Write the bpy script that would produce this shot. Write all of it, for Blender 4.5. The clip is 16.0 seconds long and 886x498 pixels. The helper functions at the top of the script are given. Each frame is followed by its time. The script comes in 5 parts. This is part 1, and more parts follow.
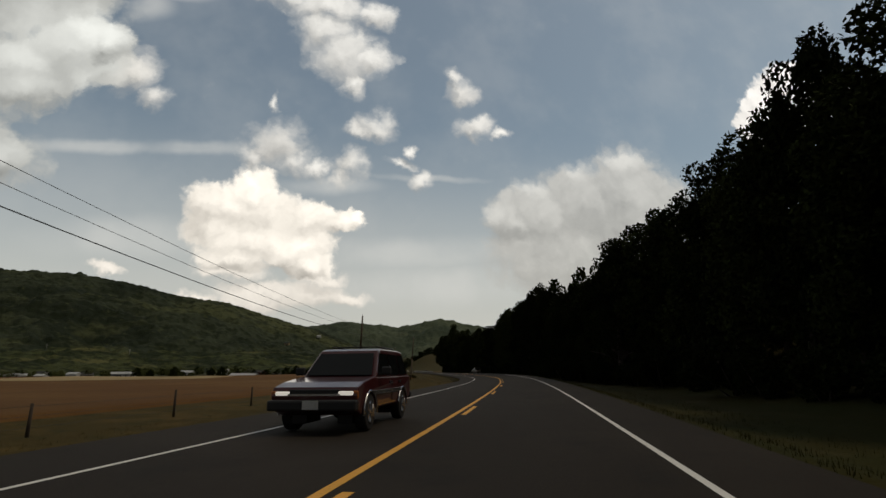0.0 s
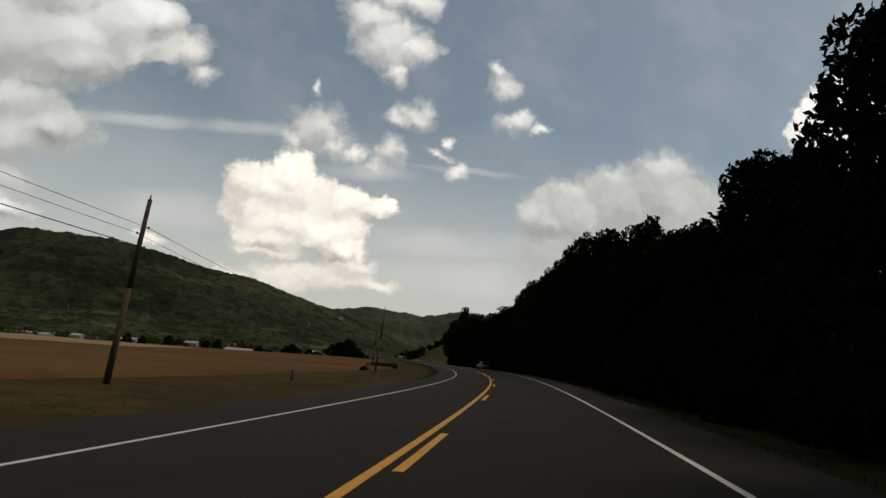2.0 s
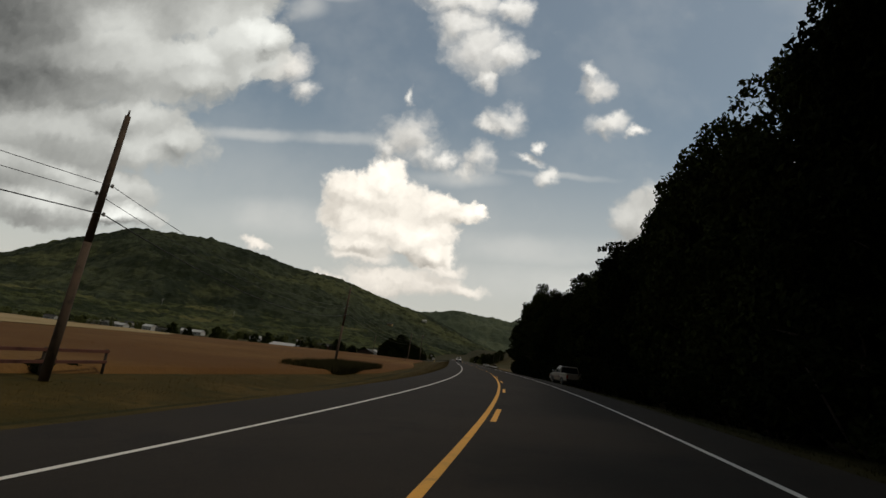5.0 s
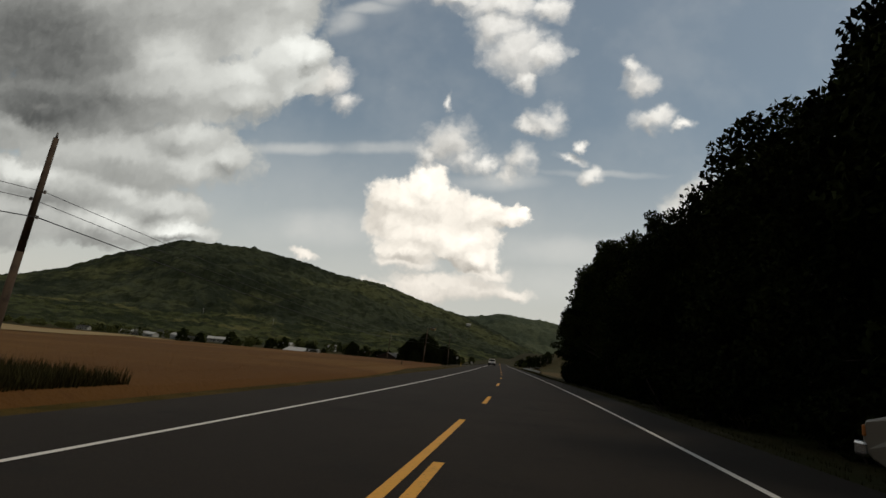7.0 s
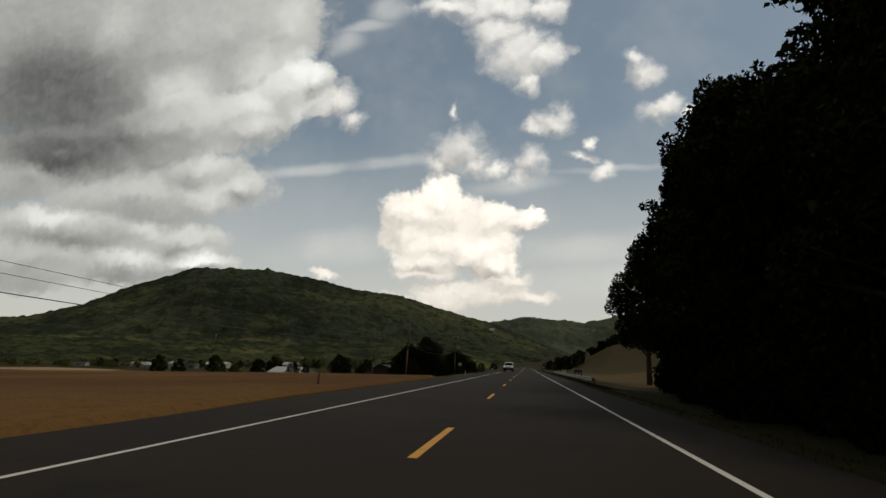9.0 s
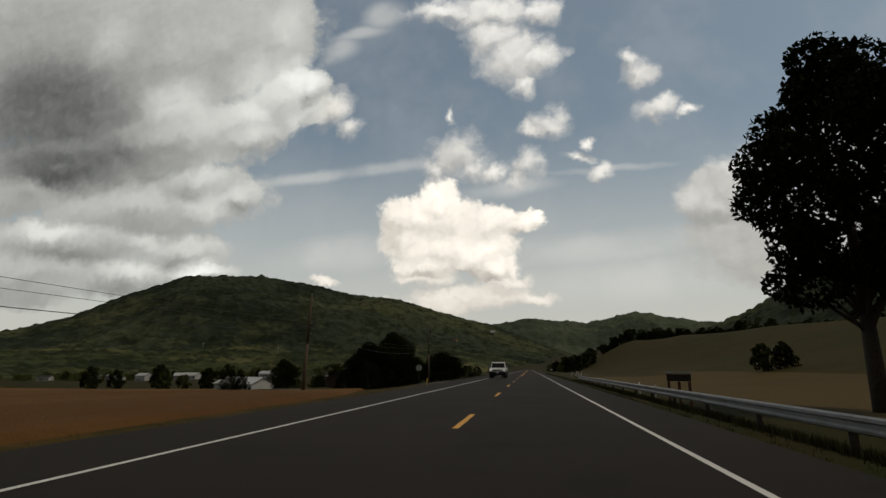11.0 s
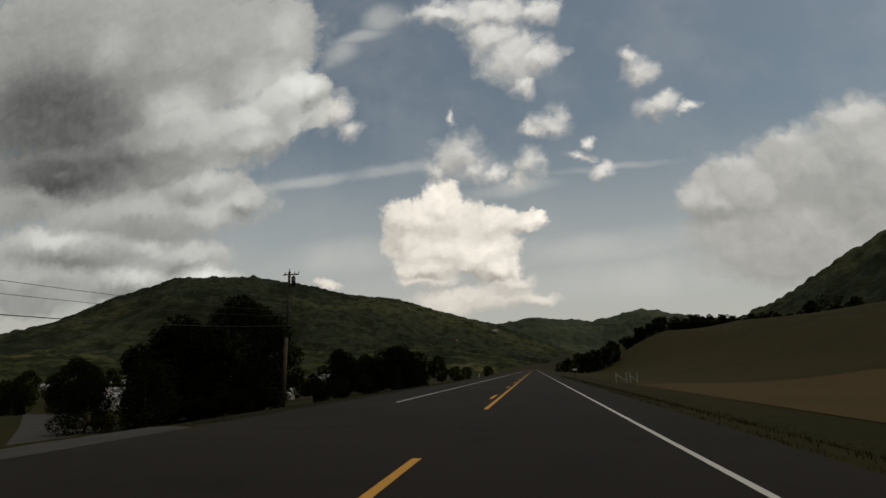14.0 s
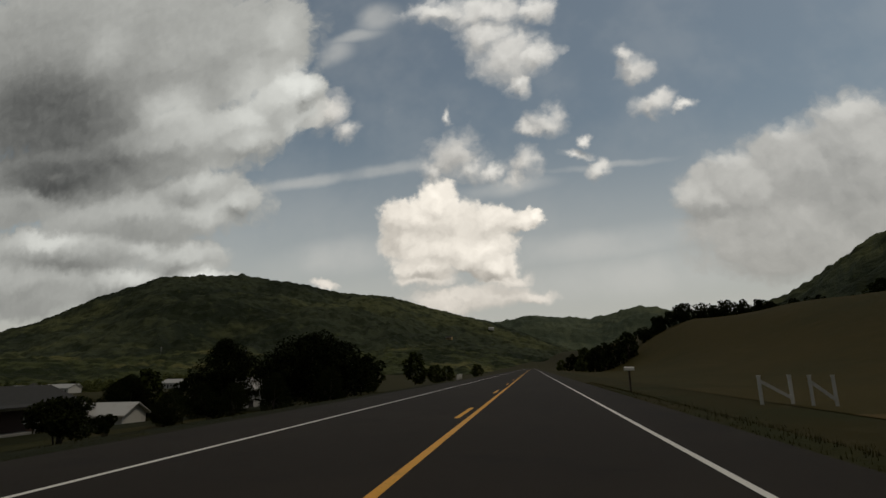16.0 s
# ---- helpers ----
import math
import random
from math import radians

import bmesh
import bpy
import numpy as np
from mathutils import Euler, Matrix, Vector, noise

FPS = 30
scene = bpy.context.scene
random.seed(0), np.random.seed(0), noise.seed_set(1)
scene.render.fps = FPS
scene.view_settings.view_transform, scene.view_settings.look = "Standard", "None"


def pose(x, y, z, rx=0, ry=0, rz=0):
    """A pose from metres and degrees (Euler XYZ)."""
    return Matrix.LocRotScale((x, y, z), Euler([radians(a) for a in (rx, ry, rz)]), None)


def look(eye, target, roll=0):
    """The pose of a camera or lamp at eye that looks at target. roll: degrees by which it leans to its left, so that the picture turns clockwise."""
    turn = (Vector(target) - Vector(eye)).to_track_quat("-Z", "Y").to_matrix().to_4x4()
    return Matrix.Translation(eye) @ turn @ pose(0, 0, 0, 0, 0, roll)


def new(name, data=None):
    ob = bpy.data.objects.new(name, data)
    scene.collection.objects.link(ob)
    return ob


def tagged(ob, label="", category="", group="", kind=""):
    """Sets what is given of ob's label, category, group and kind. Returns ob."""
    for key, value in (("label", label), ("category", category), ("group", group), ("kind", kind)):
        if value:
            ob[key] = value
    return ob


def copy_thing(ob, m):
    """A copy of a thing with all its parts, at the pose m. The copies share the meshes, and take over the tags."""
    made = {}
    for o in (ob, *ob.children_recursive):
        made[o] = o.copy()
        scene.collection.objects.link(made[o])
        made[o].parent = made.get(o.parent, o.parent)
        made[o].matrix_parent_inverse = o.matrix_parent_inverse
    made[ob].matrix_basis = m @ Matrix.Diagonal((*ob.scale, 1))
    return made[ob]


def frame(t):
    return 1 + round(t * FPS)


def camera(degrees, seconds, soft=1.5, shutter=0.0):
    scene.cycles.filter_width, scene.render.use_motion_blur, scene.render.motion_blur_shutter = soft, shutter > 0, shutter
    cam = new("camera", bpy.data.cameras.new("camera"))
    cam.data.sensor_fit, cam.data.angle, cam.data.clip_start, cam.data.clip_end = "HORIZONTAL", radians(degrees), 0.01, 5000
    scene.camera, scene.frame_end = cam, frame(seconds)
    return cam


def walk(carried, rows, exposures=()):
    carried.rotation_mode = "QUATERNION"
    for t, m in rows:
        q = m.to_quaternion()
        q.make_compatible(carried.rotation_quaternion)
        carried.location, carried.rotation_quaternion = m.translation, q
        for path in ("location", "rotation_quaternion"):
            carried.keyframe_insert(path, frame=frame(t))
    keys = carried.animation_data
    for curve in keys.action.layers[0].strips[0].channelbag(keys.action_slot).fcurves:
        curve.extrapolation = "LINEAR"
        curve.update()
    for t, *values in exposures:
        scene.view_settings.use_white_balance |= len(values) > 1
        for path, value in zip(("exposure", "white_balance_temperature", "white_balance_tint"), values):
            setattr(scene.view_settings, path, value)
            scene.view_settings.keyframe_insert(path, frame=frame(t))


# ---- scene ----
cam = camera(80.0, 16.0)
WALK = (
    (0, -37.52, -0.68, 1.178, 102.88, -0.34, -11.04),
    (0.5, -33.51, 10.38, 1.179, 102.80, -1.08, -10.58),
    (1, -29.64, 21.49, 1.189, 102.51, -2.07, -10.11),
    (1.5, -25.90, 32.65, 1.197, 102.40, -3.24, -9.48),
    (2, -22.27, 43.85, 1.204, 101.95, -4.95, -8.63),
    (2.5, -18.76, 55.09, 1.213, 101.72, -6.90, -7.21),
    (3, -15.48, 66.41, 1.221, 101.63, -8.37, -5.58),
    (3.5, -12.54, 77.82, 1.223, 101.48, -8.50, -3.69),
    (4, -9.92, 89.31, 1.223, 101.55, -7.79, -1.94),
    (6.5, -1.41, 147.52, 1.192, 101.46, -6.80, 4.51),
    (7, -0.44, 159.26, 1.191, 101.50, -6.09, 5.92),
    (7.5, 0.28, 171.00, 1.187, 101.58, -5.07, 7.04),
    (8, 0.80, 182.76, 1.178, 101.84, -3.82, 7.83),
    (8.5, 1.16, 194.52, 1.168, 102.06, -2.39, 8.35),
    (9, 1.36, 206.28, 1.161, 102.29, -1.75, 8.80),
    (11.5, 1.49, 265.04, 1.150, 102.77, -0.04, 9.12),
    (12, 1.51, 276.79, 1.150, 102.64, 0.09, 9.18),
    (12.5, 1.55, 288.54, 1.150, 102.57, -0.40, 9.05),
    (13, 1.58, 300.29, 1.150, 102.52, -0.37, 9.33),
    (13.5, 1.59, 312.04, 1.150, 102.64, 0.26, 9.49),
    (14, 1.60, 323.79, 1.150, 102.90, 0.59, 9.60),
    (14.5, 1.61, 335.54, 1.150, 102.97, 1.08, 9.62),
    (15, 1.62, 347.29, 1.150, 103.12, 1.36, 9.45),
    (15.5, 1.65, 359.04, 1.150, 102.85, 1.09, 9.28),
    (16, 1.67, 370.79, 1.150, 102.83, 1.09, 9.38),
)
EXPOSURES = ((0.0, 0.15, 6580, 10), (9.0, 0.2, 6580, 10), (11.3, 0.1, 6580, 10), (12.0, -0.08, 6580, 10), (16.0, -0.12, 6580, 10))
walk(cam, [(t, pose(x, y, z, rx, ry, rz)) for t, x, y, z, rx, ry, rz in WALK], EXPOSURES)


# ---- world: blue summer sky with cumulus ----
# centre (u, v) and half widths of each cloud lobe, as tangents seen from the road
CUMULUS = ((-0.164, 0.329, 0.067, 0.064), (-0.223, 0.298, 0.088, 0.069), (-0.134, 0.283, 0.113, 0.072), (-0.067, 0.282, 0.088, 0.055), (-0.006, 0.28, 0.056, 0.034), (-0.159, 0.235, 0.141, 0.071), (-0.09, 0.216, 0.101, 0.058), (-0.242, 0.261, 0.07, 0.061), (0.024, 0.288, 0.026, 0.019), (-0.06, 0.19, 0.071, 0.038), (-0.19, 0.197, 0.084, 0.043))
CUMULUS_TONE = ((-0.171, 0.334, 0.081, 0.055, 0.13), (-0.263, 0.266, 0.049, 0.045, -0.12), (-0.157, 0.266, 0.079, 0.021, -0.1), (-0.216, 0.23, 0.069, 0.034, 0.08), (-0.092, 0.241, 0.088, 0.034, 0.1), (-0.148, 0.174, 0.166, 0.02, -0.2), (-0.031, 0.267, 0.044, 0.028, -0.06), (-0.076, 0.201, 0.054, 0.022, 0.06))
BASE = ((-0.061, 0.133, 0.128, 0.039), (-0.131, 0.123, 0.142, 0.037), (0.008, 0.126, 0.067, 0.025), (-0.192, 0.168, 0.079, 0.029), (-0.259, 0.111, 0.068, 0.022), (-0.412, 0.164, 0.041, 0.016), (-0.039, 0.162, 0.075, 0.024))
PUFFS = ((-0.134, 0.436, 0.082, 0.077), (-0.096, 0.399, 0.055, 0.048), (-0.172, 0.404, 0.047, 0.044), (0.007, 0.39, 0.044, 0.052), (-0.007, 0.361, 0.033, 0.028), (-0.057, 0.38, 0.063, 0.029), (0.057, 0.486, 0.064, 0.047), (0.024, 0.471, 0.038, 0.029), (0.128, 0.441, 0.021, 0.018), (0.152, 0.379, 0.036, 0.035), (0.107, 0.409, 0.049, 0.019), (0.266, 0.502, 0.06, 0.041), (0.323, 0.491, 0.035, 0.021), (-0.151, 0.52, 0.017, 0.033), (0.233, 0.586, 0.051, 0.055), (0.219, 0.616, 0.037, 0.033), (-0.407, 0.545, 0.065, 0.064), (-0.361, 0.492, 0.045, 0.042))
TOP_PUFFS = ((-0.012, 0.643, 0.115, 0.092), (-0.054, 0.69, 0.1, 0.081), (0.042, 0.625, 0.066, 0.067), (-0.005, 0.573, 0.046, 0.051), (-0.063, 0.749, 0.152, 0.064), (-0.162, 0.766, 0.113, 0.048), (0.044, 0.734, 0.07, 0.054))
BANK = ((-1.057, 0.734, 0.727, 0.442), (-0.681, 0.727, 0.289, 0.239), (-0.535, 0.741, 0.117, 0.169), (-0.514, 0.583, 0.123, 0.116), (-0.606, 0.533, 0.171, 0.104), (-0.457, 0.606, 0.061, 0.064), (-0.799, 0.515, 0.36, 0.161), (-0.711, 0.393, 0.17, 0.084), (-0.612, 0.365, 0.082, 0.054), (-0.846, 0.347, 0.382, 0.111), (-1.005, 0.275, 0.424, 0.1), (-0.72, 0.24, 0.147, 0.06), (-1.096, 0.215, 0.355, 0.112), (-0.682, 0.19, 0.12, 0.034), (-0.851, 0.194, 0.234, 0.062), (-1.053, 0.455, 0.397, 0.17), (-1.134, 0.404, 0.247, 0.112), (-0.449, 0.558, 0.066, 0.065))
BANK_DARK = ((-1.123, 0.582, 0.43, 0.24, -0.25), (-1.007, 0.45, 0.347, 0.087, -0.17), (-1.23, 0.799, 0.322, 0.213, -0.1), (-0.886, 0.778, 0.102, 0.131, -0.05), (-0.601, 0.701, 0.112, 0.088, -0.05), (-0.854, 0.4, 0.114, 0.035, -0.06), (-1.03, 0.252, 0.219, 0.052, -0.09), (-0.821, 0.682, 0.074, 0.045, -0.05))
BANK_TONE = ((-0.977, 0.769, 0.095, 0.085, 0.07), (-0.785, 0.609, 0.125, 0.069, 0.2), (-0.682, 0.539, 0.147, 0.058, 0.12), (-0.566, 0.616, 0.13, 0.162, 0.2), (-0.473, 0.633, 0.072, 0.064, 0.26), (-0.473, 0.523, 0.071, 0.054, 0.22), (-0.409, 0.535, 0.052, 0.045, 0.2), (-0.589, 0.492, 0.084, 0.035, 0.2), (-0.674, 0.42, 0.084, 0.04, 0.09), (-0.678, 0.339, 0.097, 0.046, 0.18), (-1.066, 0.303, 0.125, 0.029, 0.2), (-0.818, 0.265, 0.061, 0.028, 0.16), (-0.689, 0.203, 0.097, 0.029, 0.26), (-0.827, 0.218, 0.074, 0.033, 0.1), (-0.537, 0.771, 0.084, 0.089, 0.1))
RIGHT = ((0.339, 0.305, 0.093, 0.07), (0.409, 0.322, 0.111, 0.091), (0.499, 0.349, 0.135, 0.121), (0.594, 0.379, 0.15, 0.142), (0.461, 0.224, 0.248, 0.115), (0.622, 0.311, 0.181, 0.213))
RIGHT_TONE = ((0.375, 0.367, 0.062, 0.031, 0.16), (0.487, 0.43, 0.07, 0.036, 0.16), (0.605, 0.455, 0.077, 0.04, 0.2), (0.291, 0.313, 0.046, 0.031, 0.12), (0.464, 0.247, 0.184, 0.062, -0.07), (0.611, 0.314, 0.089, 0.063, -0.05), (0.63, 0.376, 0.048, 0.043, 0.09), (0.404, 0.294, 0.057, 0.036, 0.06))
STREAKS = ((-0.439, 0.396, 0.19, 0.018), (-0.291, 0.406, 0.182, 0.02), (0.161, 0.379, 0.157, 0.01), (0.162, 0.225, 0.305, 0.043), (-0.38, 0.227, 0.217, 0.052), (0.217, 0.162, 0.325, 0.058), (-0.035, 0.348, 0.133, 0.023), (-0.396, 0.695, 0.06, 0.045), (-0.353, 0.727, 0.1, 0.022), (-0.3, 0.77, 0.07, 0.05))
FAR_CLOUD = ((1.117, 0.677, 0.205, 0.107), (1.02, 0.628, 0.137, 0.075), (0.972, 0.571, 0.097, 0.076), (1.087, 0.598, 0.153, 0.076))

SUN_ELEVATION, SUN_TURN = radians(60), radians(98)   # turn: clockwise from +y, towards +x
SKY_TINT = (0.083, 0.085, 0.0715)

world = bpy.data.worlds.new("sky")
scene.world = world
world.use_nodes = True
wt = world.node_tree
wt.nodes.clear()


def node(tree, kind, **values):
    n = tree.nodes.new(kind)
    for key, value in values.items():
        n.inputs[int(key[1:])].default_value = value
    return n


def feed(tree, socket, value):
    if isinstance(value, bpy.types.NodeSocket):
        tree.links.new(value, socket)
    else:
        socket.default_value = value


def calc(tree, op, a, b=0.0, c=0.0, clamp=False):
    n = tree.nodes.new("ShaderNodeMath")
    n.operation, n.use_clamp = op, clamp
    for i, value in enumerate((a, b, c)):
        feed(tree, n.inputs[i], value)
    return n.outputs[0]


def vcalc(tree, op, a, b):
    n = tree.nodes.new("ShaderNodeVectorMath")
    n.operation = op
    feed(tree, n.inputs[0], a)
    feed(tree, n.inputs[1], b)
    return n.outputs[0]


def span(tree, value, a, b, lo=0.0, hi=1.0, smooth=True):
    n = tree.nodes.new("ShaderNodeMapRange")
    n.interpolation_type = "SMOOTHSTEP" if smooth else "LINEAR"
    feed(tree, n.inputs[0], value)
    for i, v in enumerate((a, b, lo, hi)):
        n.inputs[i + 1].default_value = v
    return n.outputs[0]


def blend(tree, fac, a, b, op="MIX"):
    n = tree.nodes.new("ShaderNodeMix")
    n.data_type, n.blend_type = "RGBA", op
    feed(tree, n.inputs[0], fac)
    feed(tree, n.inputs[6], (*a, 1) if isinstance(a, tuple) else a)
    feed(tree, n.inputs[7], (*b, 1) if isinstance(b, tuple) else b)
    return n.outputs[2]


def grain(tree, vector, scale, detail=6.0, rough=0.55, warp=0.0, colour=False):
    n = tree.nodes.new("ShaderNodeTexNoise")
    feed(tree, n.inputs["Vector"], vector)
    n.inputs["Scale"].default_value, n.inputs["Detail"].default_value = scale, detail
    n.inputs["Roughness"].default_value, n.inputs["Distortion"].default_value = rough, warp
    return n.outputs[1 if colour else 0]


def lobes(tree, vector, rows, turn=0.0, kind="SPHERICAL"):
    total = None
    for row in rows:
        m = tree.nodes.new("ShaderNodeMapping")
        m.vector_type = "TEXTURE"
        tree.links.new(vector, m.inputs[0])
        m.inputs[1].default_value, m.inputs[2].default_value, m.inputs[3].default_value = (row[0], row[1], 0), (0, 0, turn), (row[2], row[3], 1)
        g = tree.nodes.new("ShaderNodeTexGradient")
        g.gradient_type = kind
        tree.links.new(m.outputs[0], g.inputs[0])
        if len(row) == 5:      # a lit or shaded part of a cloud, by its weight
            lit = calc(tree, "MULTIPLY", span(tree, g.outputs[1], 0.0, 0.8), row[4])
            total = lit if total is None else calc(tree, "ADD", total, lit)
        else:
            total = g.outputs[1] if total is None else calc(tree, "SMOOTH_MAX", total, g.outputs[1], 0.07)
    return total


def puffs(vector, scale, detail=3.0):
    """Rounded, cauliflower-like billows, about 0 to 1."""
    n = wt.nodes.new("ShaderNodeTexVoronoi")
    n.voronoi_dimensions, n.feature = "2D", "SMOOTH_F1"
    wt.links.new(vector, n.inputs["Vector"])
    n.inputs["Scale"].default_value, n.inputs["Detail"].default_value, n.inputs["Roughness"].default_value = scale, detail, 0.45
    n.inputs["Smoothness"].default_value = 0.45
    return calc(wt, "SUBTRACT", 1.0, n.outputs["Distance"])


place = wt.nodes.new("ShaderNodeTexCoord").outputs["Generated"]
axes = wt.nodes.new("ShaderNodeSeparateXYZ")
wt.links.new(place, axes.inputs[0])
ahead = calc(wt, "MAXIMUM", axes.outputs[1], 0.12)
plane = wt.nodes.new("ShaderNodeCombineXYZ")
wt.links.new(calc(wt, "DIVIDE", axes.outputs[0], ahead), plane.inputs[0])
wt.links.new(calc(wt, "DIVIDE", axes.outputs[2], ahead), plane.inputs[1])
flat = plane.outputs[0]
height = calc(wt, "DIVIDE", axes.outputs[2], ahead)
wobble = vcalc(wt, "SUBTRACT", grain(wt, flat, 10.0, 4, 0.52, colour=True), (0.5, 0.5, 0.5))
sway = vcalc(wt, "SUBTRACT", grain(wt, flat, 3.5, 3, 0.5, colour=True), (0.5, 0.5, 0.5))
ruffle = vcalc(wt, "SUBTRACT", grain(wt, flat, 34.0, 4, 0.6, colour=True), (0.5, 0.5, 0.5))
rough_flat = vcalc(wt, "ADD", flat, vcalc(wt, "MULTIPLY", ruffle, (0.035, 0.035, 0.0)))
bent = vcalc(wt, "ADD", rough_flat, vcalc(wt, "MULTIPLY", wobble, (0.055, 0.055, 0.0)))
soft_bent = vcalc(wt, "ADD", bent, vcalc(wt, "MULTIPLY", sway, (0.05, 0.04, 0.0)))
wisp_bent = vcalc(wt, "ADD", rough_flat, vcalc(wt, "MULTIPLY", wobble, (0.1, 0.085, 0.0)))
wisp = grain(wt, wisp_bent, 16.0, 4, 0.5)
mist = grain(wt, flat, 5.0, 4, 0.55)


def billows(vector):
    coarse = calc(wt, "ADD", calc(wt, "MULTIPLY", puffs(vector, 9.0, 1.0), 0.42), calc(wt, "MULTIPLY", puffs(vector, 21.0, 1.0), 0.33))
    return calc(wt, "ADD", coarse, calc(wt, "MULTIPLY", puffs(vector, 48.0, 2.0), 0.25))


billow = billows(bent)
relief = calc(wt, "SUBTRACT", billow, billows(vcalc(wt, "ADD", bent, (0.008, 0.018, 0.0))))


def cover(rows, vector, lo, hi, rough, ragged=0.0):
    """Where a cloud stands, and how its bulges face up to the light."""
    core = lobes(wt, vector, rows)
    bumps = calc(wt, "MULTIPLY", calc(wt, "SUBTRACT", billow, 0.62), rough)
    d = calc(wt, "ADD", core, bumps)
    if ragged:
        d = calc(wt, "ADD", d, calc(wt, "MULTIPLY", calc(wt, "SUBTRACT", wisp, 0.5), ragged))
    up = calc(wt, "SUBTRACT", core, lobes(wt, vcalc(wt, "ADD", vector, (0.008, 0.022, 0.0)), rows))
    return calc(wt, "MULTIPLY", span(wt, d, lo, hi), span(wt, core, 0.02, 0.2)), up


front = span(wt, axes.outputs[1], 0.12, 0.3)
c_main, up_main = cover(CUMULUS, bent, 0.0, 0.3, 0.45, 0.5)
c_far, up_far = cover(FAR_CLOUD, bent, 0.06, 0.26, 0.42, 0.3)
c_base, up_base = cover(BASE, wisp_bent, 0.0, 0.6, 0.3, 0.5)
c_puff, up_puff = cover(PUFFS, wisp_bent, 0.0, 0.85, 0.3, 0.9)
c_top, up_top = cover(TOP_PUFFS, wisp_bent, 0.0, 0.7, 0.35, 0.8)
c_bank, up_bank = cover(BANK, bent, 0.02, 0.34, 0.35, 0.5)
c_right, up_right = cover(RIGHT, bent, 0.02, 0.4, 0.35, 0.45)
streak = calc(wt, "MULTIPLY", span(wt, lobes(wt, vcalc(wt, "ADD", flat, vcalc(wt, "MULTIPLY", wobble, (0.05, 0.025, 0.0))), STREAKS, 0.06), 0.0, 0.8), span(wt, mist, 0.3, 0.65, 0.35, 1.0))
elsewhere = calc(wt, "SUBTRACT", 1.0, front)
overhead = span(wt, height, 0.95, 1.7)

sky = wt.nodes.new("ShaderNodeTexSky")
sky.sky_type, sky.sun_disc = "NISHITA", False
sky.sun_elevation, sky.sun_rotation = SUN_ELEVATION, SUN_TURN
sky.air_density, sky.dust_density, sky.ozone_density = 1.0, 2.0, 1.0
blue = blend(wt, 1.0, sky.outputs[0], SKY_TINT, "MULTIPLY")
haze = span(wt, height, 0.02, 0.52, 0.8, 0.0)
colour = blend(wt, 0.2, blue, (0.3, 0.31, 0.31))
colour = blend(wt, calc(wt, "MULTIPLY", span(wt, mist, 0.4, 0.7), 0.14), colour, (0.5, 0.51, 0.5))
colour = blend(wt, haze, colour, (0.54, 0.53, 0.49))
colour = blend(wt, calc(wt, "MULTIPLY", streak, 0.5), colour, (0.6, 0.6, 0.57))


def cloud_colour(level, rows, lump, grey, tint, up, lit):
    """Brightness of a cloud: its level, its broad lit and shaded parts, and the lumps on it."""
    tone = calc(wt, "MULTIPLY_ADD", relief, lump, level)
    tone = calc(wt, "MULTIPLY_ADD", up, lit, tone)
    tone = calc(wt, "ADD", tone, calc(wt, "MULTIPLY", calc(wt, "SUBTRACT", mist, 0.5), grey))
    if rows:
        tone = calc(wt, "ADD", tone, lobes(wt, soft_bent, rows))
    tone = calc(wt, "SMOOTH_MAX", tone, 0.07, 0.06)
    v = wt.nodes.new("ShaderNodeVectorMath")
    v.operation = "SCALE"
    v.inputs[0].default_value = tint
    wt.links.new(tone, v.inputs[3])
    return v.outputs[0]


colour = blend(wt, calc(wt, "MULTIPLY", c_right, 0.82), colour, cloud_colour(0.46, RIGHT_TONE, 0.12, 0.15, (1.0, 0.98, 0.91), up_right, 0.4))
colour = blend(wt, calc(wt, "MULTIPLY", c_bank, 0.96), colour, cloud_colour(0.41, BANK_DARK + BANK_TONE, 0.07, 0.1, (0.985, 1.0, 0.945), up_bank, 0.45))
colour = blend(wt, calc(wt, "MULTIPLY", c_top, 0.88), colour, cloud_colour(0.66, (), 0.16, 0.2, (1.0, 0.98, 0.92), up_top, 0.45))
colour = blend(wt, calc(wt, "MULTIPLY", c_puff, 0.85), colour, cloud_colour(0.6, (), 0.14, 0.2, (1.0, 0.97, 0.9), up_puff, 0.4))
colour = blend(wt, calc(wt, "MULTIPLY", c_base, 0.85), colour, cloud_colour(0.7, (), 0.15, 0.2, (1.0, 0.93, 0.83), up_base, 0.25))
colour = blend(wt, c_far, colour, cloud_colour(0.8, (), 0.3, 0.1, (1.0, 0.97, 0.92), up_far, 0.5))
colour = blend(wt, c_main, colour, cloud_colour(0.8, CUMULUS_TONE, 0.3, 0.2, (1.0, 0.94, 0.84), up_main, 0.35))
# unseen sky behind and overhead: dark grey added to dim the ground
colour = blend(wt, elsewhere, colour, (0.11, 0.115, 0.115))
colour = blend(wt, overhead, colour, (0.11, 0.115, 0.115))
ground_side = span(wt, axes.outputs[2], -0.03, 0.0)
colour = blend(wt, ground_side, (0.05, 0.05, 0.04), colour)
back = node(wt, "ShaderNodeBackground", _1=1.0)
wt.links.new(colour, back.inputs[0])
wt.links.new(back.outputs[0], wt.nodes.new("ShaderNodeOutputWorld").inputs[0])

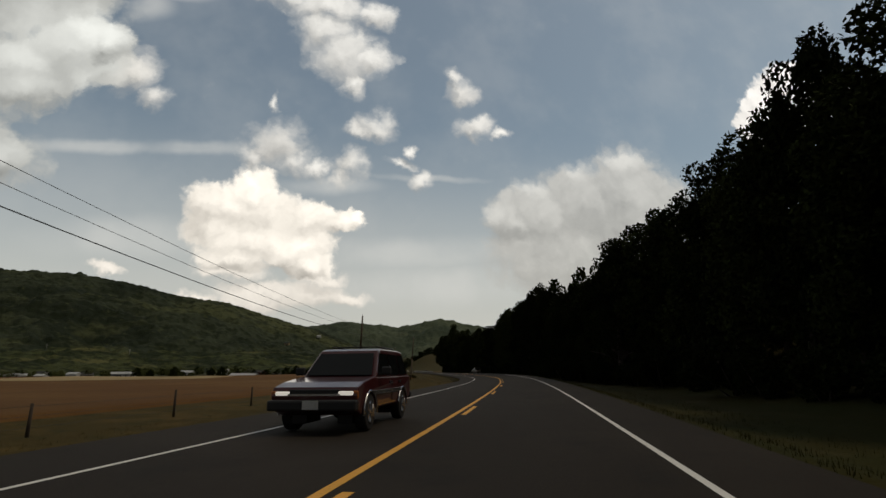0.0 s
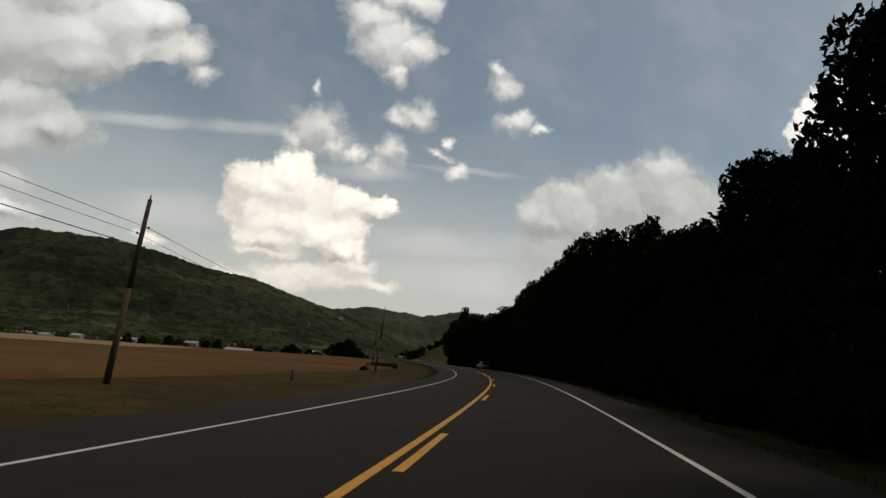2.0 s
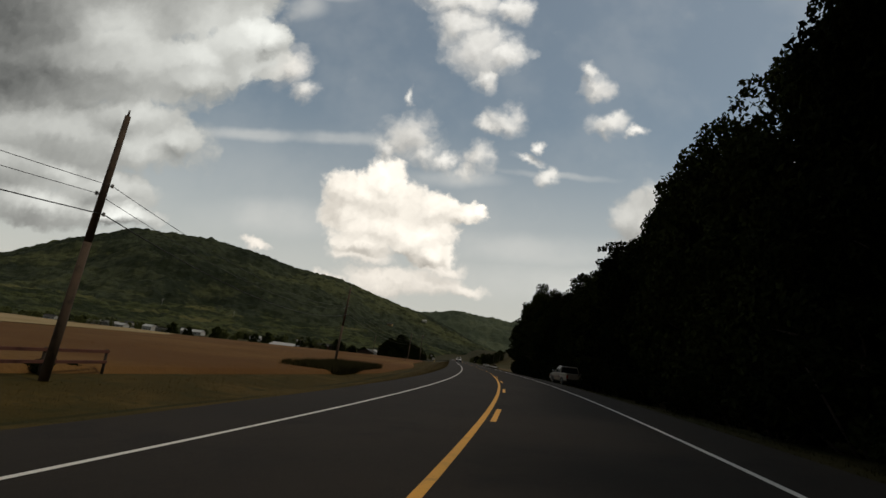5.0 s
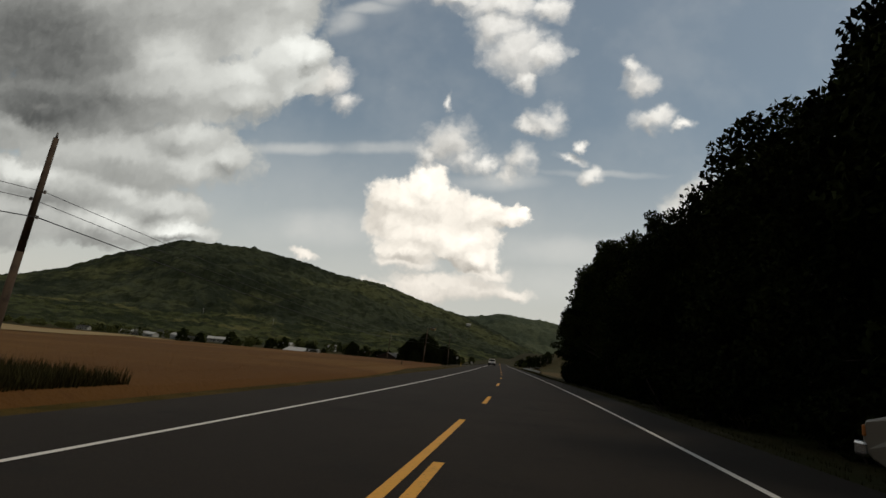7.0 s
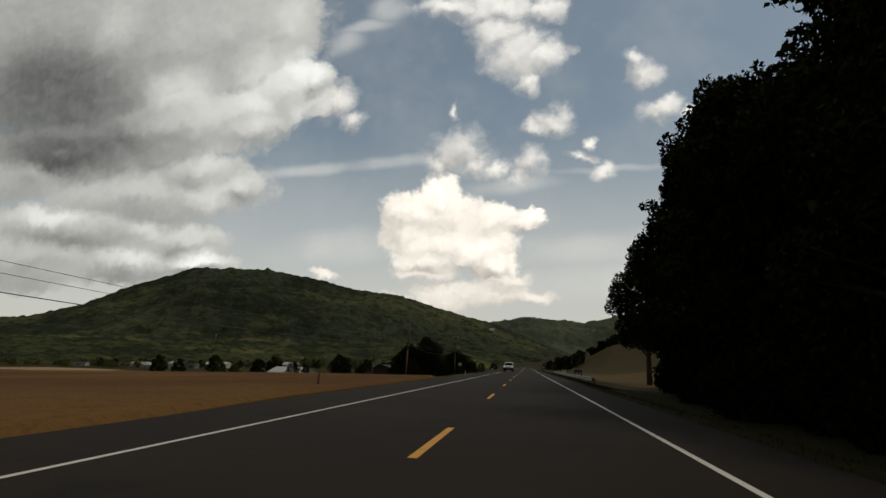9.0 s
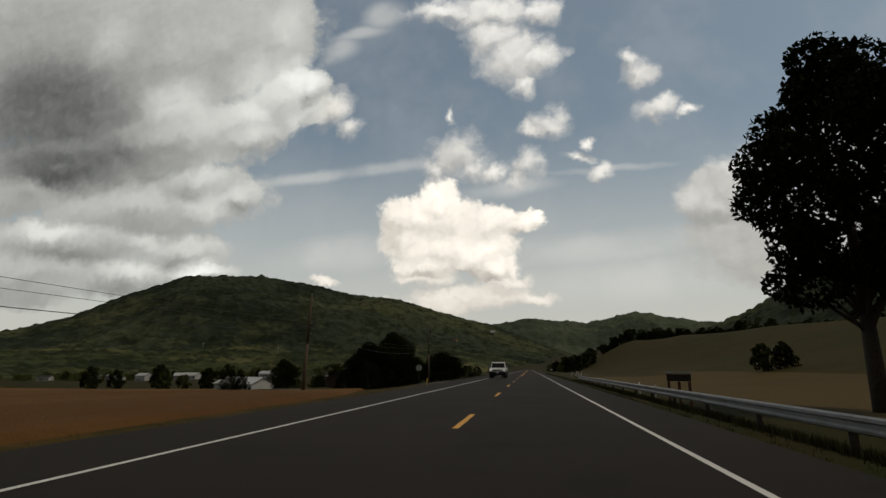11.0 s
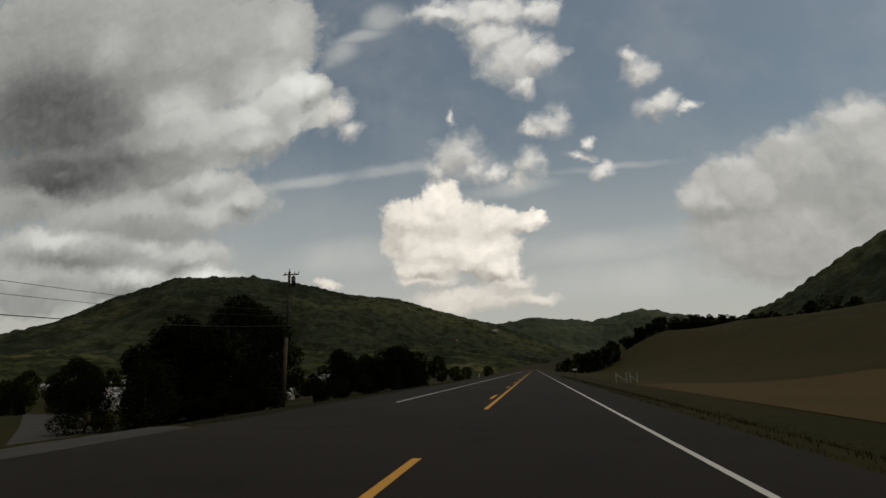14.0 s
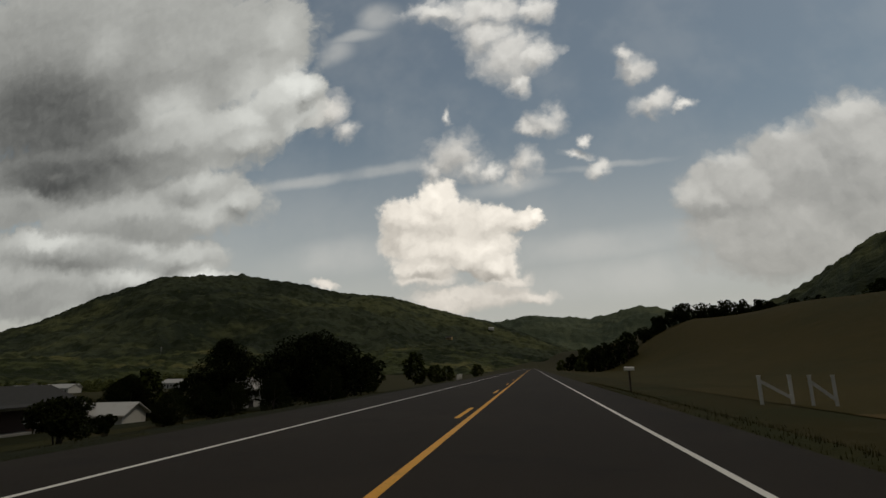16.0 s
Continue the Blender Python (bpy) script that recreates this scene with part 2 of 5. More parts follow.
sun = new("sun", bpy.data.lights.new("sun", "SUN"))
sun.data.energy, sun.data.angle, sun.data.color = 0.8, radians(8), (1.0, 0.87, 0.68)   # veiled by thin cloud
sun.matrix_world = look((0, 0, 0), (-math.sin(SUN_TURN) * math.cos(SUN_ELEVATION), -math.cos(SUN_TURN) * math.cos(SUN_ELEVATION), -math.sin(SUN_ELEVATION)))


# ---- materials ----
def material(name, base, rough=0.8, spots=(), bump=0.0, bump_scale=20.0, metal=0.0, vary=0.0, island=0.0, spec=0.5, coat=0.0):
    """base colour with layers of spots: (colour, scale, low, high, amount); vary: by object, island: by mesh island."""
    m = bpy.data.materials.new(name)
    m.use_nodes = True
    t = m.node_tree
    b = t.nodes["Principled BSDF"]
    where = t.nodes.new("ShaderNodeNewGeometry").outputs["Position"] if not vary and not island else t.nodes.new("ShaderNodeTexCoord").outputs["Object"]
    c = t.nodes.new("ShaderNodeRGB").outputs[0]
    c.default_value = (*base, 1)
    for tint, scale, lo, hi, amount in spots:
        f = calc(t, "MULTIPLY", span(t, grain(t, where, scale, 5, 0.6), lo, hi), amount)
        c = blend(t, f, c, tint)
    if vary or island:
        if vary:
            r = t.nodes.new("ShaderNodeObjectInfo").outputs["Random"]
            c = blend(t, 1.0, c, blend(t, r, (1 - vary,) * 3, (1 + vary, 1 + vary * 0.9, 1 + vary * 0.6)), "MULTIPLY")
        if island:
            r = t.nodes.new("ShaderNodeNewGeometry").outputs["Random Per Island"]
            c = blend(t, 1.0, c, blend(t, r, (1 - island,) * 3, (1 + island,) * 3), "MULTIPLY")
    t.links.new(c, b.inputs["Base Color"])
    b.inputs["Roughness"].default_value, b.inputs["Metallic"].default_value = rough, metal
    b.inputs["Specular IOR Level"].default_value, b.inputs["Coat Weight"].default_value = spec, coat
    if bump:
        n = t.nodes.new("ShaderNodeBump")
        n.inputs["Strength"].default_value, n.inputs["Distance"].default_value = bump, 0.6 / bump_scale
        t.links.new(grain(t, where, bump_scale, 4, 0.6), n.inputs["Height"])
        t.links.new(n.outputs[0], b.inputs["Normal"])
    return m


ASPHALT = material("asphalt", (0.022, 0.017, 0.0125), 0.9, (((0.03, 0.0235, 0.0175), 0.22, 0.45, 0.65, 0.7), ((0.014, 0.0115, 0.009), 0.7, 0.52, 0.7, 0.8), ((0.014, 0.0118, 0.0095), 5.0, 0.55, 0.7, 0.5), ((0.05, 0.041, 0.033), 45.0, 0.52, 0.66, 0.6)), 0.6, 70.0, spec=0.16)
WHITE_LINE = material("white_line_paint", (0.78, 0.76, 0.72), 0.7, (((0.4, 0.38, 0.35), 3.0, 0.6, 0.8, 0.6), ((0.3, 0.29, 0.27), 25.0, 0.58, 0.72, 0.5)))
YELLOW_LINE = material("yellow_line_paint", (0.78, 0.38, 0.03), 0.7, (((0.36, 0.19, 0.03), 2.5, 0.52, 0.75, 0.5), ((0.2, 0.12, 0.03), 25.0, 0.56, 0.7, 0.5)))
GRASS = material("verge_grass", (0.036, 0.029, 0.004), 0.95, (((0.024, 0.028, 0.005), 0.12, 0.4, 0.65, 0.8), ((0.075, 0.055, 0.022), 0.5, 0.5, 0.75, 0.5), ((0.016, 0.02, 0.007), 6.0, 0.5, 0.7, 0.6)), 0.9, 9.0, spec=0.1)
DRY_GRASS = material("dry_verge_grass", (0.058, 0.041, 0.006), 0.95, (((0.1, 0.064, 0.014), 0.25, 0.45, 0.65, 0.8), ((0.034, 0.033, 0.006), 0.6, 0.5, 0.68, 0.8), ((0.026, 0.024, 0.009), 6.0, 0.5, 0.7, 0.6)), 0.9, 9.0, spec=0.1)
# the yard trees' shade is put into this darker grass colour
LAWN = material("lawn_shade_in_colour", (0.018, 0.021, 0.007), 0.95, (((0.03, 0.028, 0.01), 0.3, 0.45, 0.65, 0.7), ((0.01, 0.013, 0.005), 5.0, 0.5, 0.7, 0.6)), 0.9, 12.0, spec=0.08)
DRY_BLADE = material("dry_grass_blade", (0.075, 0.055, 0.02), 0.9, (), island=0.45, spec=0.1)
BLADE = material("grass_blade", (0.04, 0.037, 0.013), 0.9, (), island=0.45, spec=0.1)
WHEAT = material("ripe_grain", (0.125, 0.06, 0.018), 0.95, (((0.19, 0.105, 0.034), 0.03, 0.4, 0.65, 0.8), ((0.085, 0.044, 0.015), 0.012, 0.5, 0.7, 0.7), ((0.105, 0.05, 0.017), 1.6, 0.45, 0.7, 0.6)), 0.8, 5.0, spec=0.1)
STUBBLE = material("pale_stubble", (0.36, 0.27, 0.14), 0.95, (((0.25, 0.18, 0.09), 0.05, 0.45, 0.65, 0.7),), 0.5, 4.0, spec=0.1)
HAY = material("mown_hay", (0.1, 0.068, 0.024), 0.95, (((0.08, 0.058, 0.02), 0.06, 0.45, 0.65, 0.7), ((0.07, 0.054, 0.02), 1.2, 0.5, 0.7, 0.5)), 0.6, 5.0, spec=0.1)
MEADOW = material("hill_meadow", (0.052, 0.041, 0.009), 0.95, (((0.036, 0.034, 0.008), 0.03, 0.4, 0.65, 0.8), ((0.08, 0.056, 0.016), 0.4, 0.5, 0.75, 0.5)), 0.8, 5.0, spec=0.1)
# aerial haze is put into the greyed, lightened base greens here
FOREST = material("haze_greyed_forest", (0.05, 0.061, 0.038), 0.95, (((0.02, 0.027, 0.018), 0.0026, 0.46, 0.58, 0.85), ((0.095, 0.105, 0.05), 0.0034, 0.5, 0.62, 0.85), ((0.016, 0.022, 0.011), 0.03, 0.45, 0.62, 0.7), ((0.075, 0.088, 0.042), 0.05, 0.56, 0.7, 0.6)), 0.6, 0.12, spec=0.05)
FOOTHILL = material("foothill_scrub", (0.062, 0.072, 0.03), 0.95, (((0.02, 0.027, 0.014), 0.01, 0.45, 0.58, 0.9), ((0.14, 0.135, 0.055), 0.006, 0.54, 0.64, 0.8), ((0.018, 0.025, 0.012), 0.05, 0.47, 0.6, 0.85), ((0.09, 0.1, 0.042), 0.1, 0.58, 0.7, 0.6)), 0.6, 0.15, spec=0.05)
# air haze over the far ridge is mixed into these paler greens
FAR_FOREST = material("haze_paled_ridge_forest", (0.095, 0.115, 0.075), 0.95, (((0.055, 0.072, 0.05), 0.003, 0.44, 0.6, 0.8), ((0.14, 0.155, 0.095), 0.004, 0.52, 0.66, 0.7), ((0.07, 0.088, 0.06), 0.02, 0.5, 0.65, 0.6)), 1.0, 0.1, spec=0.05)
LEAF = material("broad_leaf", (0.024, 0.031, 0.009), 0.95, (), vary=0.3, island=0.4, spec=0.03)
# lighter copy of the leaf, with sunlight put into its colour
MID_LEAF = material("leaf_sun_in_colour", (0.06, 0.072, 0.024), 0.85, (), vary=0.3, island=0.5, spec=0.06)
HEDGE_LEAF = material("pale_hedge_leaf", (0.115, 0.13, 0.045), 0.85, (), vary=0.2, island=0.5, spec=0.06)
# near-black copy of the leaf: the crowns' shade is put into its colour
DARK_LEAF = material("leaf_shade_in_colour", (0.013, 0.017, 0.006), 0.95, (), vary=0.3, island=0.35, spec=0.02)
BARK = material("bark", (0.06, 0.045, 0.033), 0.9, (((0.03, 0.022, 0.016), 8.0, 0.45, 0.65, 0.8),), 0.9, 14.0, vary=0.1)
POLE_WOOD = material("weathered_pole_wood", (0.1, 0.07, 0.048), 0.9, (((0.05, 0.035, 0.025), 3.0, 0.45, 0.65, 0.8), ((0.17, 0.1, 0.06), 0.6, 0.5, 0.7, 0.5)), 0.6, 30.0, vary=0.05)
WIRE = material("wire", (0.02, 0.02, 0.02), 0.6)
STEEL = material("galvanised_steel", (0.3, 0.3, 0.3), 0.55, (((0.2, 0.19, 0.18), 2.0, 0.45, 0.65, 0.6), ((0.24, 0.16, 0.1), 1.2, 0.62, 0.75, 0.5)), 0.1, 30.0, metal=0.6)
DARK_STEEL = material("dark_steel", (0.06, 0.06, 0.062), 0.5, metal=0.5)
CERAMIC = material("insulator_ceramic", (0.25, 0.24, 0.23), 0.3)


# ---- mesh helpers ----
def mesh_object(name, verts, faces, mat, parent=None, smooth=False, label=""):
    me = bpy.data.meshes.new(name)
    me.from_pydata([tuple(v) for v in verts], [], [tuple(f) for f in faces])
    me.materials.append(mat)
    if smooth:
        me.shade_smooth()
    ob = new(name, me)
    if parent:
        ob.parent = parent
    if label:
        ob["label"] = label
    return ob


def part(name, bm, mat, parent=None, label="", smooth=False):
    me = bpy.data.meshes.new(name)
    bmesh.ops.recalc_face_normals(bm, faces=bm.faces)
    bm.to_mesh(me)
    bm.free()
    me.materials.append(mat)
    if smooth:
        me.shade_smooth()
    ob = new(name, me)
    if parent:
        ob.parent = parent
    if label:
        ob["label"] = label
    return ob


def add_box(bm, size, at=(0, 0, 0), turn=(0, 0, 0), bevel=0.0):
    made = bmesh.ops.create_cube(bm, size=1.0, matrix=pose(*at, *turn) @ Matrix.Diagonal((*size, 1)))
    if bevel:
        edges = list({e for v in made["verts"] for e in v.link_edges})
        bmesh.ops.bevel(bm, geom=edges, offset=bevel, segments=2, affect="EDGES", profile=0.5)


def add_tube(bm, a, b, ra, rb, sides=8):
    a, b = Vector(a), Vector(b)
    turn = (b - a).to_track_quat("Z", "Y").to_matrix().to_4x4()
    bmesh.ops.create_cone(bm, cap_ends=True, segments=sides, radius1=ra, radius2=rb, depth=(b - a).length, matrix=Matrix.Translation((a + b) / 2) @ turn)


def box(name, size, at, mat, parent, turn=(0, 0, 0), bevel=0.0, label=""):
    bm = bmesh.new()
    add_box(bm, size, at, turn, bevel)
    return part(name, bm, mat, parent, label)


def tube(name, a, b, ra, rb, mat, parent, sides=10, label=""):
    bm = bmesh.new()
    add_tube(bm, a, b, ra, rb, sides)
    return part(name, bm, mat, parent, label, True)


def empty(name, at=(0, 0, 0), turn=0.0):
    ob = new(name)
    ob.matrix_basis = pose(*at, 0, 0, turn)
    return ob


def ease(a, b, x):
    x = min(max((x - a) / (b - a), 0.0), 1.0)
    return x * x * (3 - 2 * x)


# ---- the road's line: a left bend that runs out into a straight along +y ----
BEND_S = (-80.0, 0.0, 23.5, 47.0, 70.5, 94.0, 117.5, 141.0, 164.5, 188.0, 211.5, 235.0)
BEND_HEADING = (-21.5, -20.5, -19.6, -18.2, -15.9, -12.8, -9.3, -6.0, -3.2, -1.45, -0.55, 0.0)
BANK_S = (-80.0, 12.0, 47.0, 70.0, 94.0, 125.0, 160.0, 200.0, 225.0, 250.0)
BANK_TILT = (0.3, 0.9, 2.1, 3.0, 3.9, 3.9, 2.5, 0.7, 0.1, 0.0)   # degrees by which the bend's outside is raised
step = 0.25
s_line = np.arange(-80.0, 2600.0, step)
h_line = np.radians(np.interp(s_line, BEND_S, BEND_HEADING))
x_line = np.cumsum(-np.sin(h_line) * step)
y_line = np.cumsum(np.cos(h_line) * step)
x_line -= np.interp(282.0, s_line, x_line)
y_line -= np.interp(0.0, s_line, y_line)


def road(s, lat=0.0, z=0.0):
    """The place at s metres along the road and lat metres to the right of its middle."""
    h = np.interp(s, s_line, h_line)
    return (np.interp(s, s_line, x_line) + lat * math.cos(h), np.interp(s, s_line, y_line) + lat * math.sin(h), z + lat * math.tan(radians(np.interp(s, BANK_S, BANK_TILT))))


def road_x(y):
    return float(np.interp(y, y_line, x_line))


def s_at(y):
    return float(np.interp(y, y_line, s_line))


def smooth_step(a, b, x):
    x = np.clip((x - a) / (b - a), 0.0, 1.0)
    return x * x * (3 - 2 * x)


def land(lat, y):
    """Height of the ground beside the road."""
    lat, y = np.asarray(lat, float), np.asarray(y, float)
    left = -np.minimum(lat, 0)
    yard = smooth_step(300, 335, y)
    zl = -smooth_step(4.4, 11.5, left) * (1.25 - 0.35 * yard) - smooth_step(8, 40, left) * 3.1 * yard - smooth_step(12, 140, left) * (2.2 - 1.6 * yard) - smooth_step(150, 500, left) * 10 + smooth_step(500, 1000, left) * 18
    zl = zl - 4.2 * smooth_step(44, 105, left) * smooth_step(370, 440, y) * (1 - 0.75 * smooth_step(300, 480, left)) - 1.9 * smooth_step(42, 54, left) * smooth_step(420, 434, y) * (1 - smooth_step(62, 90, left))
    zl = zl + 3.0 * smooth_step(500, 640, y) * smooth_step(60, 130, left)
    right = np.maximum(lat, 0)
    open_side = smooth_step(240, 275, y)
    bank = -smooth_step(5.4, 7.5, right) * 0.35 + smooth_step(9.5, 60, right) * 18 + smooth_step(60, 400, right) * 70
    width = np.interp(y, (300, 420, 580), (105, 100, 45))
    meadow = -smooth_step(5.4, 9, right) * 0.75 + smooth_step(22, 22 + width, right) * 19 + smooth_step(200, 500, right) * 25
    zr = bank * (1 - open_side) + meadow * open_side
    roll = 0.15 * np.sin(lat * 0.06 + y * 0.021) * np.sin(y * 0.037 - lat * 0.02) * smooth_step(14, 40, np.abs(lat))
    far = smooth_step(900, 1600, y) * 14
    tilt = np.tan(np.radians(np.interp(np.interp(y, y_line, s_line), BANK_S, BANK_TILT)))
    tilt = tilt * np.clip(lat, -7, 7) * (1 - 0.7 * smooth_step(7, 16, np.abs(lat)))
    return np.where(lat < 0, zl, zr) + roll + far + tilt - 0.12 * (np.abs(lat) < 5.95)


def land_at(x, y):
    return float(land(x - road_x(y), y))


def sheet(name, lats, ys, mat, lift=0.0, smooth=True):
    """A grid that follows the ground; lats may be a function of y."""
    rows = []
    for y in ys:
        row = np.asarray(lats(y) if callable(lats) else lats, float)
        rows.append(np.stack([road_x(y) + row, np.full(len(row), y), land(row, y) + lift], 1))
    n = len(rows[0])
    faces = [(j * n + i, j * n + i + 1, (j + 1) * n + i + 1, (j + 1) * n + i) for j in range(len(rows) - 1) for i in range(n - 1)]
    return mesh_object(name, np.concatenate(rows), faces, mat, smooth=smooth)


def ribbon(name, bands, s_values, mat, z=0.0, thick=0.0):
    """Strips along the road between two lateral offsets."""
    verts, faces = [], []
    for a, b in bands:
        k = len(verts)
        for s in s_values:
            verts += [road(s, a, z), road(s, b, z)]
        faces += [(k + 2 * i, k + 2 * i + 1, k + 2 * i + 3, k + 2 * i + 2) for i in range(len(s_values) - 1)]
        if thick:
            n = len(s_values)
            m = len(verts)
            for s in s_values:
                verts += [road(s, a - 0.15, z - thick), road(s, b + 0.15, z - thick)]
            for i in range(n - 1):
                faces += [(k + 2 * i + 2, m + 2 * i + 2, m + 2 * i, k + 2 * i), (k + 2 * i + 1, m + 2 * i + 1, m + 2 * i + 3, k + 2 * i + 3)]
    return mesh_object(name, verts, faces, mat)


# ---- ground, road and markings ----
near_lats = [5.0, 5.4, 5.8, 6.3, 7, 8, 9, 10, 11.5, 13, 15, 18, 22, 27, 33, 40, 50, 62, 78, 96, 120, 150, 190, 240, 310, 400, 520, 680, 900, 1200, 1700, 2500, 3500, 4700]
ground_lats = sorted([-v for v in near_lats] + [0.0] + near_lats)
ground_ys = list(range(-300, -60, 20)) + list(range(-60, 470, 3)) + list(range(470, 700, 10)) + [700 * 1.12 ** i for i in range(18)]
tagged(sheet("ground", ground_lats, ground_ys, GRASS), "valley ground covered with rough dry grass", "ground", kind="structure")
road_s = list(np.arange(-80, 250, 2.0)) + list(np.arange(250, 520, 10.0)) + list(np.arange(520, 1900, 60.0))
tagged(ribbon("road", ((-5.75, 5.25),), road_s, ASPHALT, 0.0, 0.16), "dark worn asphalt two-lane road with paved shoulders", "road", kind="structure")


def line(name, a, b, s0, s1, mat, label):
    n = max(2, int((s1 - s0) / 2.0) + 1)
    return tagged(ribbon(name, ((a, b),), list(np.linspace(s0, s1, n)), mat, 0.006), label, "road marking", "road markings", "structure")


S_SOLID_END, S_GAP_A, S_GAP_B, S_SOLID_START = s_at(170.3), s_at(319.5), s_at(343.5), s_at(340.0)
line("edge_line", 3.62, 3.72, -80, s_at(900), WHITE_LINE, "solid white edge line painted on the asphalt")
line("edge_line", -3.53, -3.43, -80, S_GAP_A, WHITE_LINE, "solid white edge line ending at the side road")
line("edge_line", -3.53, -3.43, S_GAP_B, s_at(900), WHITE_LINE, "solid white edge line going on past the side road")
line("centre_line", -0.19, -0.06, -80, S_SOLID_END, YELLOW_LINE, "solid yellow no-passing centre line")
line("centre_line", 0.06, 0.19, S_SOLID_START, s_at(900), YELLOW_LINE, "solid yellow no-passing centre line")
first = s_at(200.4)
for i in range(-19, 11):
    s = first + 12.73 * i
    off = 0.06 if s < S_SOLID_END else -0.065
    line("centre_dash", off, off + 0.13, s, s + 3.4, YELLOW_LINE, "short broken yellow centre line dash")
for i in range(-1, 30):
    s = s_at(358.4) + 12.73 * i
    line("centre_dash", -0.25, -0.12, s, s + 3.4, YELLOW_LINE, "short broken yellow centre line dash")


# ---- fields ----
def field_lats(y):
    near = float(np.interp(y, (60, 100, 130, 150, 170, 190, 206, 225, 240, 300, 314, 357, 420), (-24, -21, -18.5, -15, -12.2, -12.2, -11.8, -13, -14.3, -15, -17, -56, -115)))
    return [near] + [near - (620 + near) * k ** 1.6 for k in np.linspace(0.012, 1, 30)]


def crop(name, lats, ys, mat, lift):
    """A sheet whose first column lies on the ground and whose rest stands lift above it."""
    ob = sheet(name, lats, ys, mat, lift)
    n = len(ob.data.vertices) // len(ys)
    for j in range(len(ys)):
        ob.data.vertices[j * n].co.z -= lift - 0.02
    return ob


tagged(crop("grain_field", field_lats, list(np.arange(-120, 312, 4.0)) + list(np.arange(312, 420, 6.0)), WHEAT, 0.3), "broad reddish-brown field of ripe grain", "field", kind="stuff")
tagged(sheet("stubble_strip", lambda y: np.linspace(-80 - max(0.0, y - 250) * 0.45, -165, 20), list(np.arange(196, 426, 8.0)), STUBBLE, 0.42), "pale mown strip along the grain field", "field", kind="stuff")
tagged(sheet("hay_strip", [v for v in near_lats if 13 <= v <= 40], [y for y in ground_ys if 262 < y < 396], HAY, 0.03), "pale mown hay strip beside the road bank", "field", kind="stuff")
tagged(sheet("meadow", [v for v in near_lats if 40 <= v <= 190], [y for y in ground_ys if 262 < y < 396], MEADOW, 0.03), "olive-brown meadow rising over a low hill", "field", kind="stuff")
tagged(sheet("meadow", [v for v in near_lats if 13 <= v <= 190], [y for y in ground_ys if 392 < y < 800], MEADOW, 0.035), "olive-brown meadow rising over a low hill", "field", kind="stuff")
tagged(sheet("verge", lambda y: np.linspace(-5.9, float(np.interp(y, (60, 100, 130, 150, 170, 190, 206, 225, 240, 300, 312, 328, 340), (-24.5, -21.5, -19, -15.5, -12.7, -12.7, -12.3, -13.5, -14.8, -15.5, -17.5, -30, -16))), 9), [y for y in ground_ys if -60 <= y <= 340], DRY_GRASS, 0.02), "strip of dry yellowish grass beside the road", "verge", kind="structure")
tagged(sheet("lawn", lambda y: np.linspace(-6.0 if y > 347 else -14.0, -48.0 if y > 392 else -6.0 - max(8.5, (y - 334) * 0.62), 12), [y for y in ground_ys if 346 < y < 470], LAWN, 0.02), "green lawn with shade put into its dark colour, sloping from the road", "lawn", kind="structure")



# ---- hills ----
def ridge(name, centre, azimuths, elevations, reach, foot, back_reach, mat, step_deg, rows, lumps, label, seed, size=16.0):
    """A wooded ridge: its skyline as elevations over azimuths seen from centre, at reach metres."""
    verts, faces = [], []
    angles = np.arange(azimuths[0], azimuths[-1] + 1e-6, step_deg)
    for j in range(rows + 1):
        k = j / rows
        r = foot + (reach - foot) * k / 0.72 if k < 0.72 else reach + (back_reach - reach) * (k - 0.72) / 0.28
        up = ease(0, 1, min(k / 0.72, 1.0)) ** 0.8 if k <= 0.72 else 1 - 0.7 * ease(0, 1, (k - 0.72) / 0.28)
        for a in angles:
            e = float(np.interp(a, azimuths, elevations))
            x = centre[0] + math.sin(radians(a)) * r
            y = centre[1] + math.cos(radians(a)) * r
            top = reach * math.tan(radians(e))
            p = Vector((x * 0.0035, y * 0.0035, seed))
            fold = noise.fractal(p, 0.9, 2.1, 4) * 0.13 * min(1.0, 4 * k * (1.2 - k) * abs(k - 0.72) * 3)
            q = Vector((x / size, y / size, seed))
            crown = (noise.noise(q) * 0.6 + noise.noise(q * 2.1) * 0.4) * lumps
            verts.append((x, y, -18 + (top + 18) * max(0.0, up + fold) + crown * min(1.0, k * 6)))
    n = len(angles)
    faces = [(j * n + i, j * n + i + 1, (j + 1) * n + i + 1, (j + 1) * n + i) for j in range(rows) for i in range(n - 1)]
    return tagged(mesh_object(name, verts, faces, mat, smooth=False), label, "wooded hill", kind="structure")


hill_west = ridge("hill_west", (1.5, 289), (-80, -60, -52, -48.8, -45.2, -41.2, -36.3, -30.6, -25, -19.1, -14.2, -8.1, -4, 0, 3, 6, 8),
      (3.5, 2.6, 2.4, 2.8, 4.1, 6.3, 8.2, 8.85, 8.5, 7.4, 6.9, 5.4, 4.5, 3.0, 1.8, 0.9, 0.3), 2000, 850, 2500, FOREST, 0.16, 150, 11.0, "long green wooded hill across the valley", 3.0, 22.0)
ridge("hill_north", (1.5, 289), (-14, -8, -4, 0.3, 2.5, 4.4, 6.1, 9, 11.2, 14.3, 18, 24, 30), (4.5, 4.3, 4.5, 5.2, 5.0, 4.8, 4.65, 5.2, 5.5, 5.0, 4.4, 4.0, 4.0), 3900, 2500, 4300, FAR_FOREST, 0.12, 70, 22.0, "far wooded ridge with haze put into its colour, closing the valley", 7.0, 60.0)
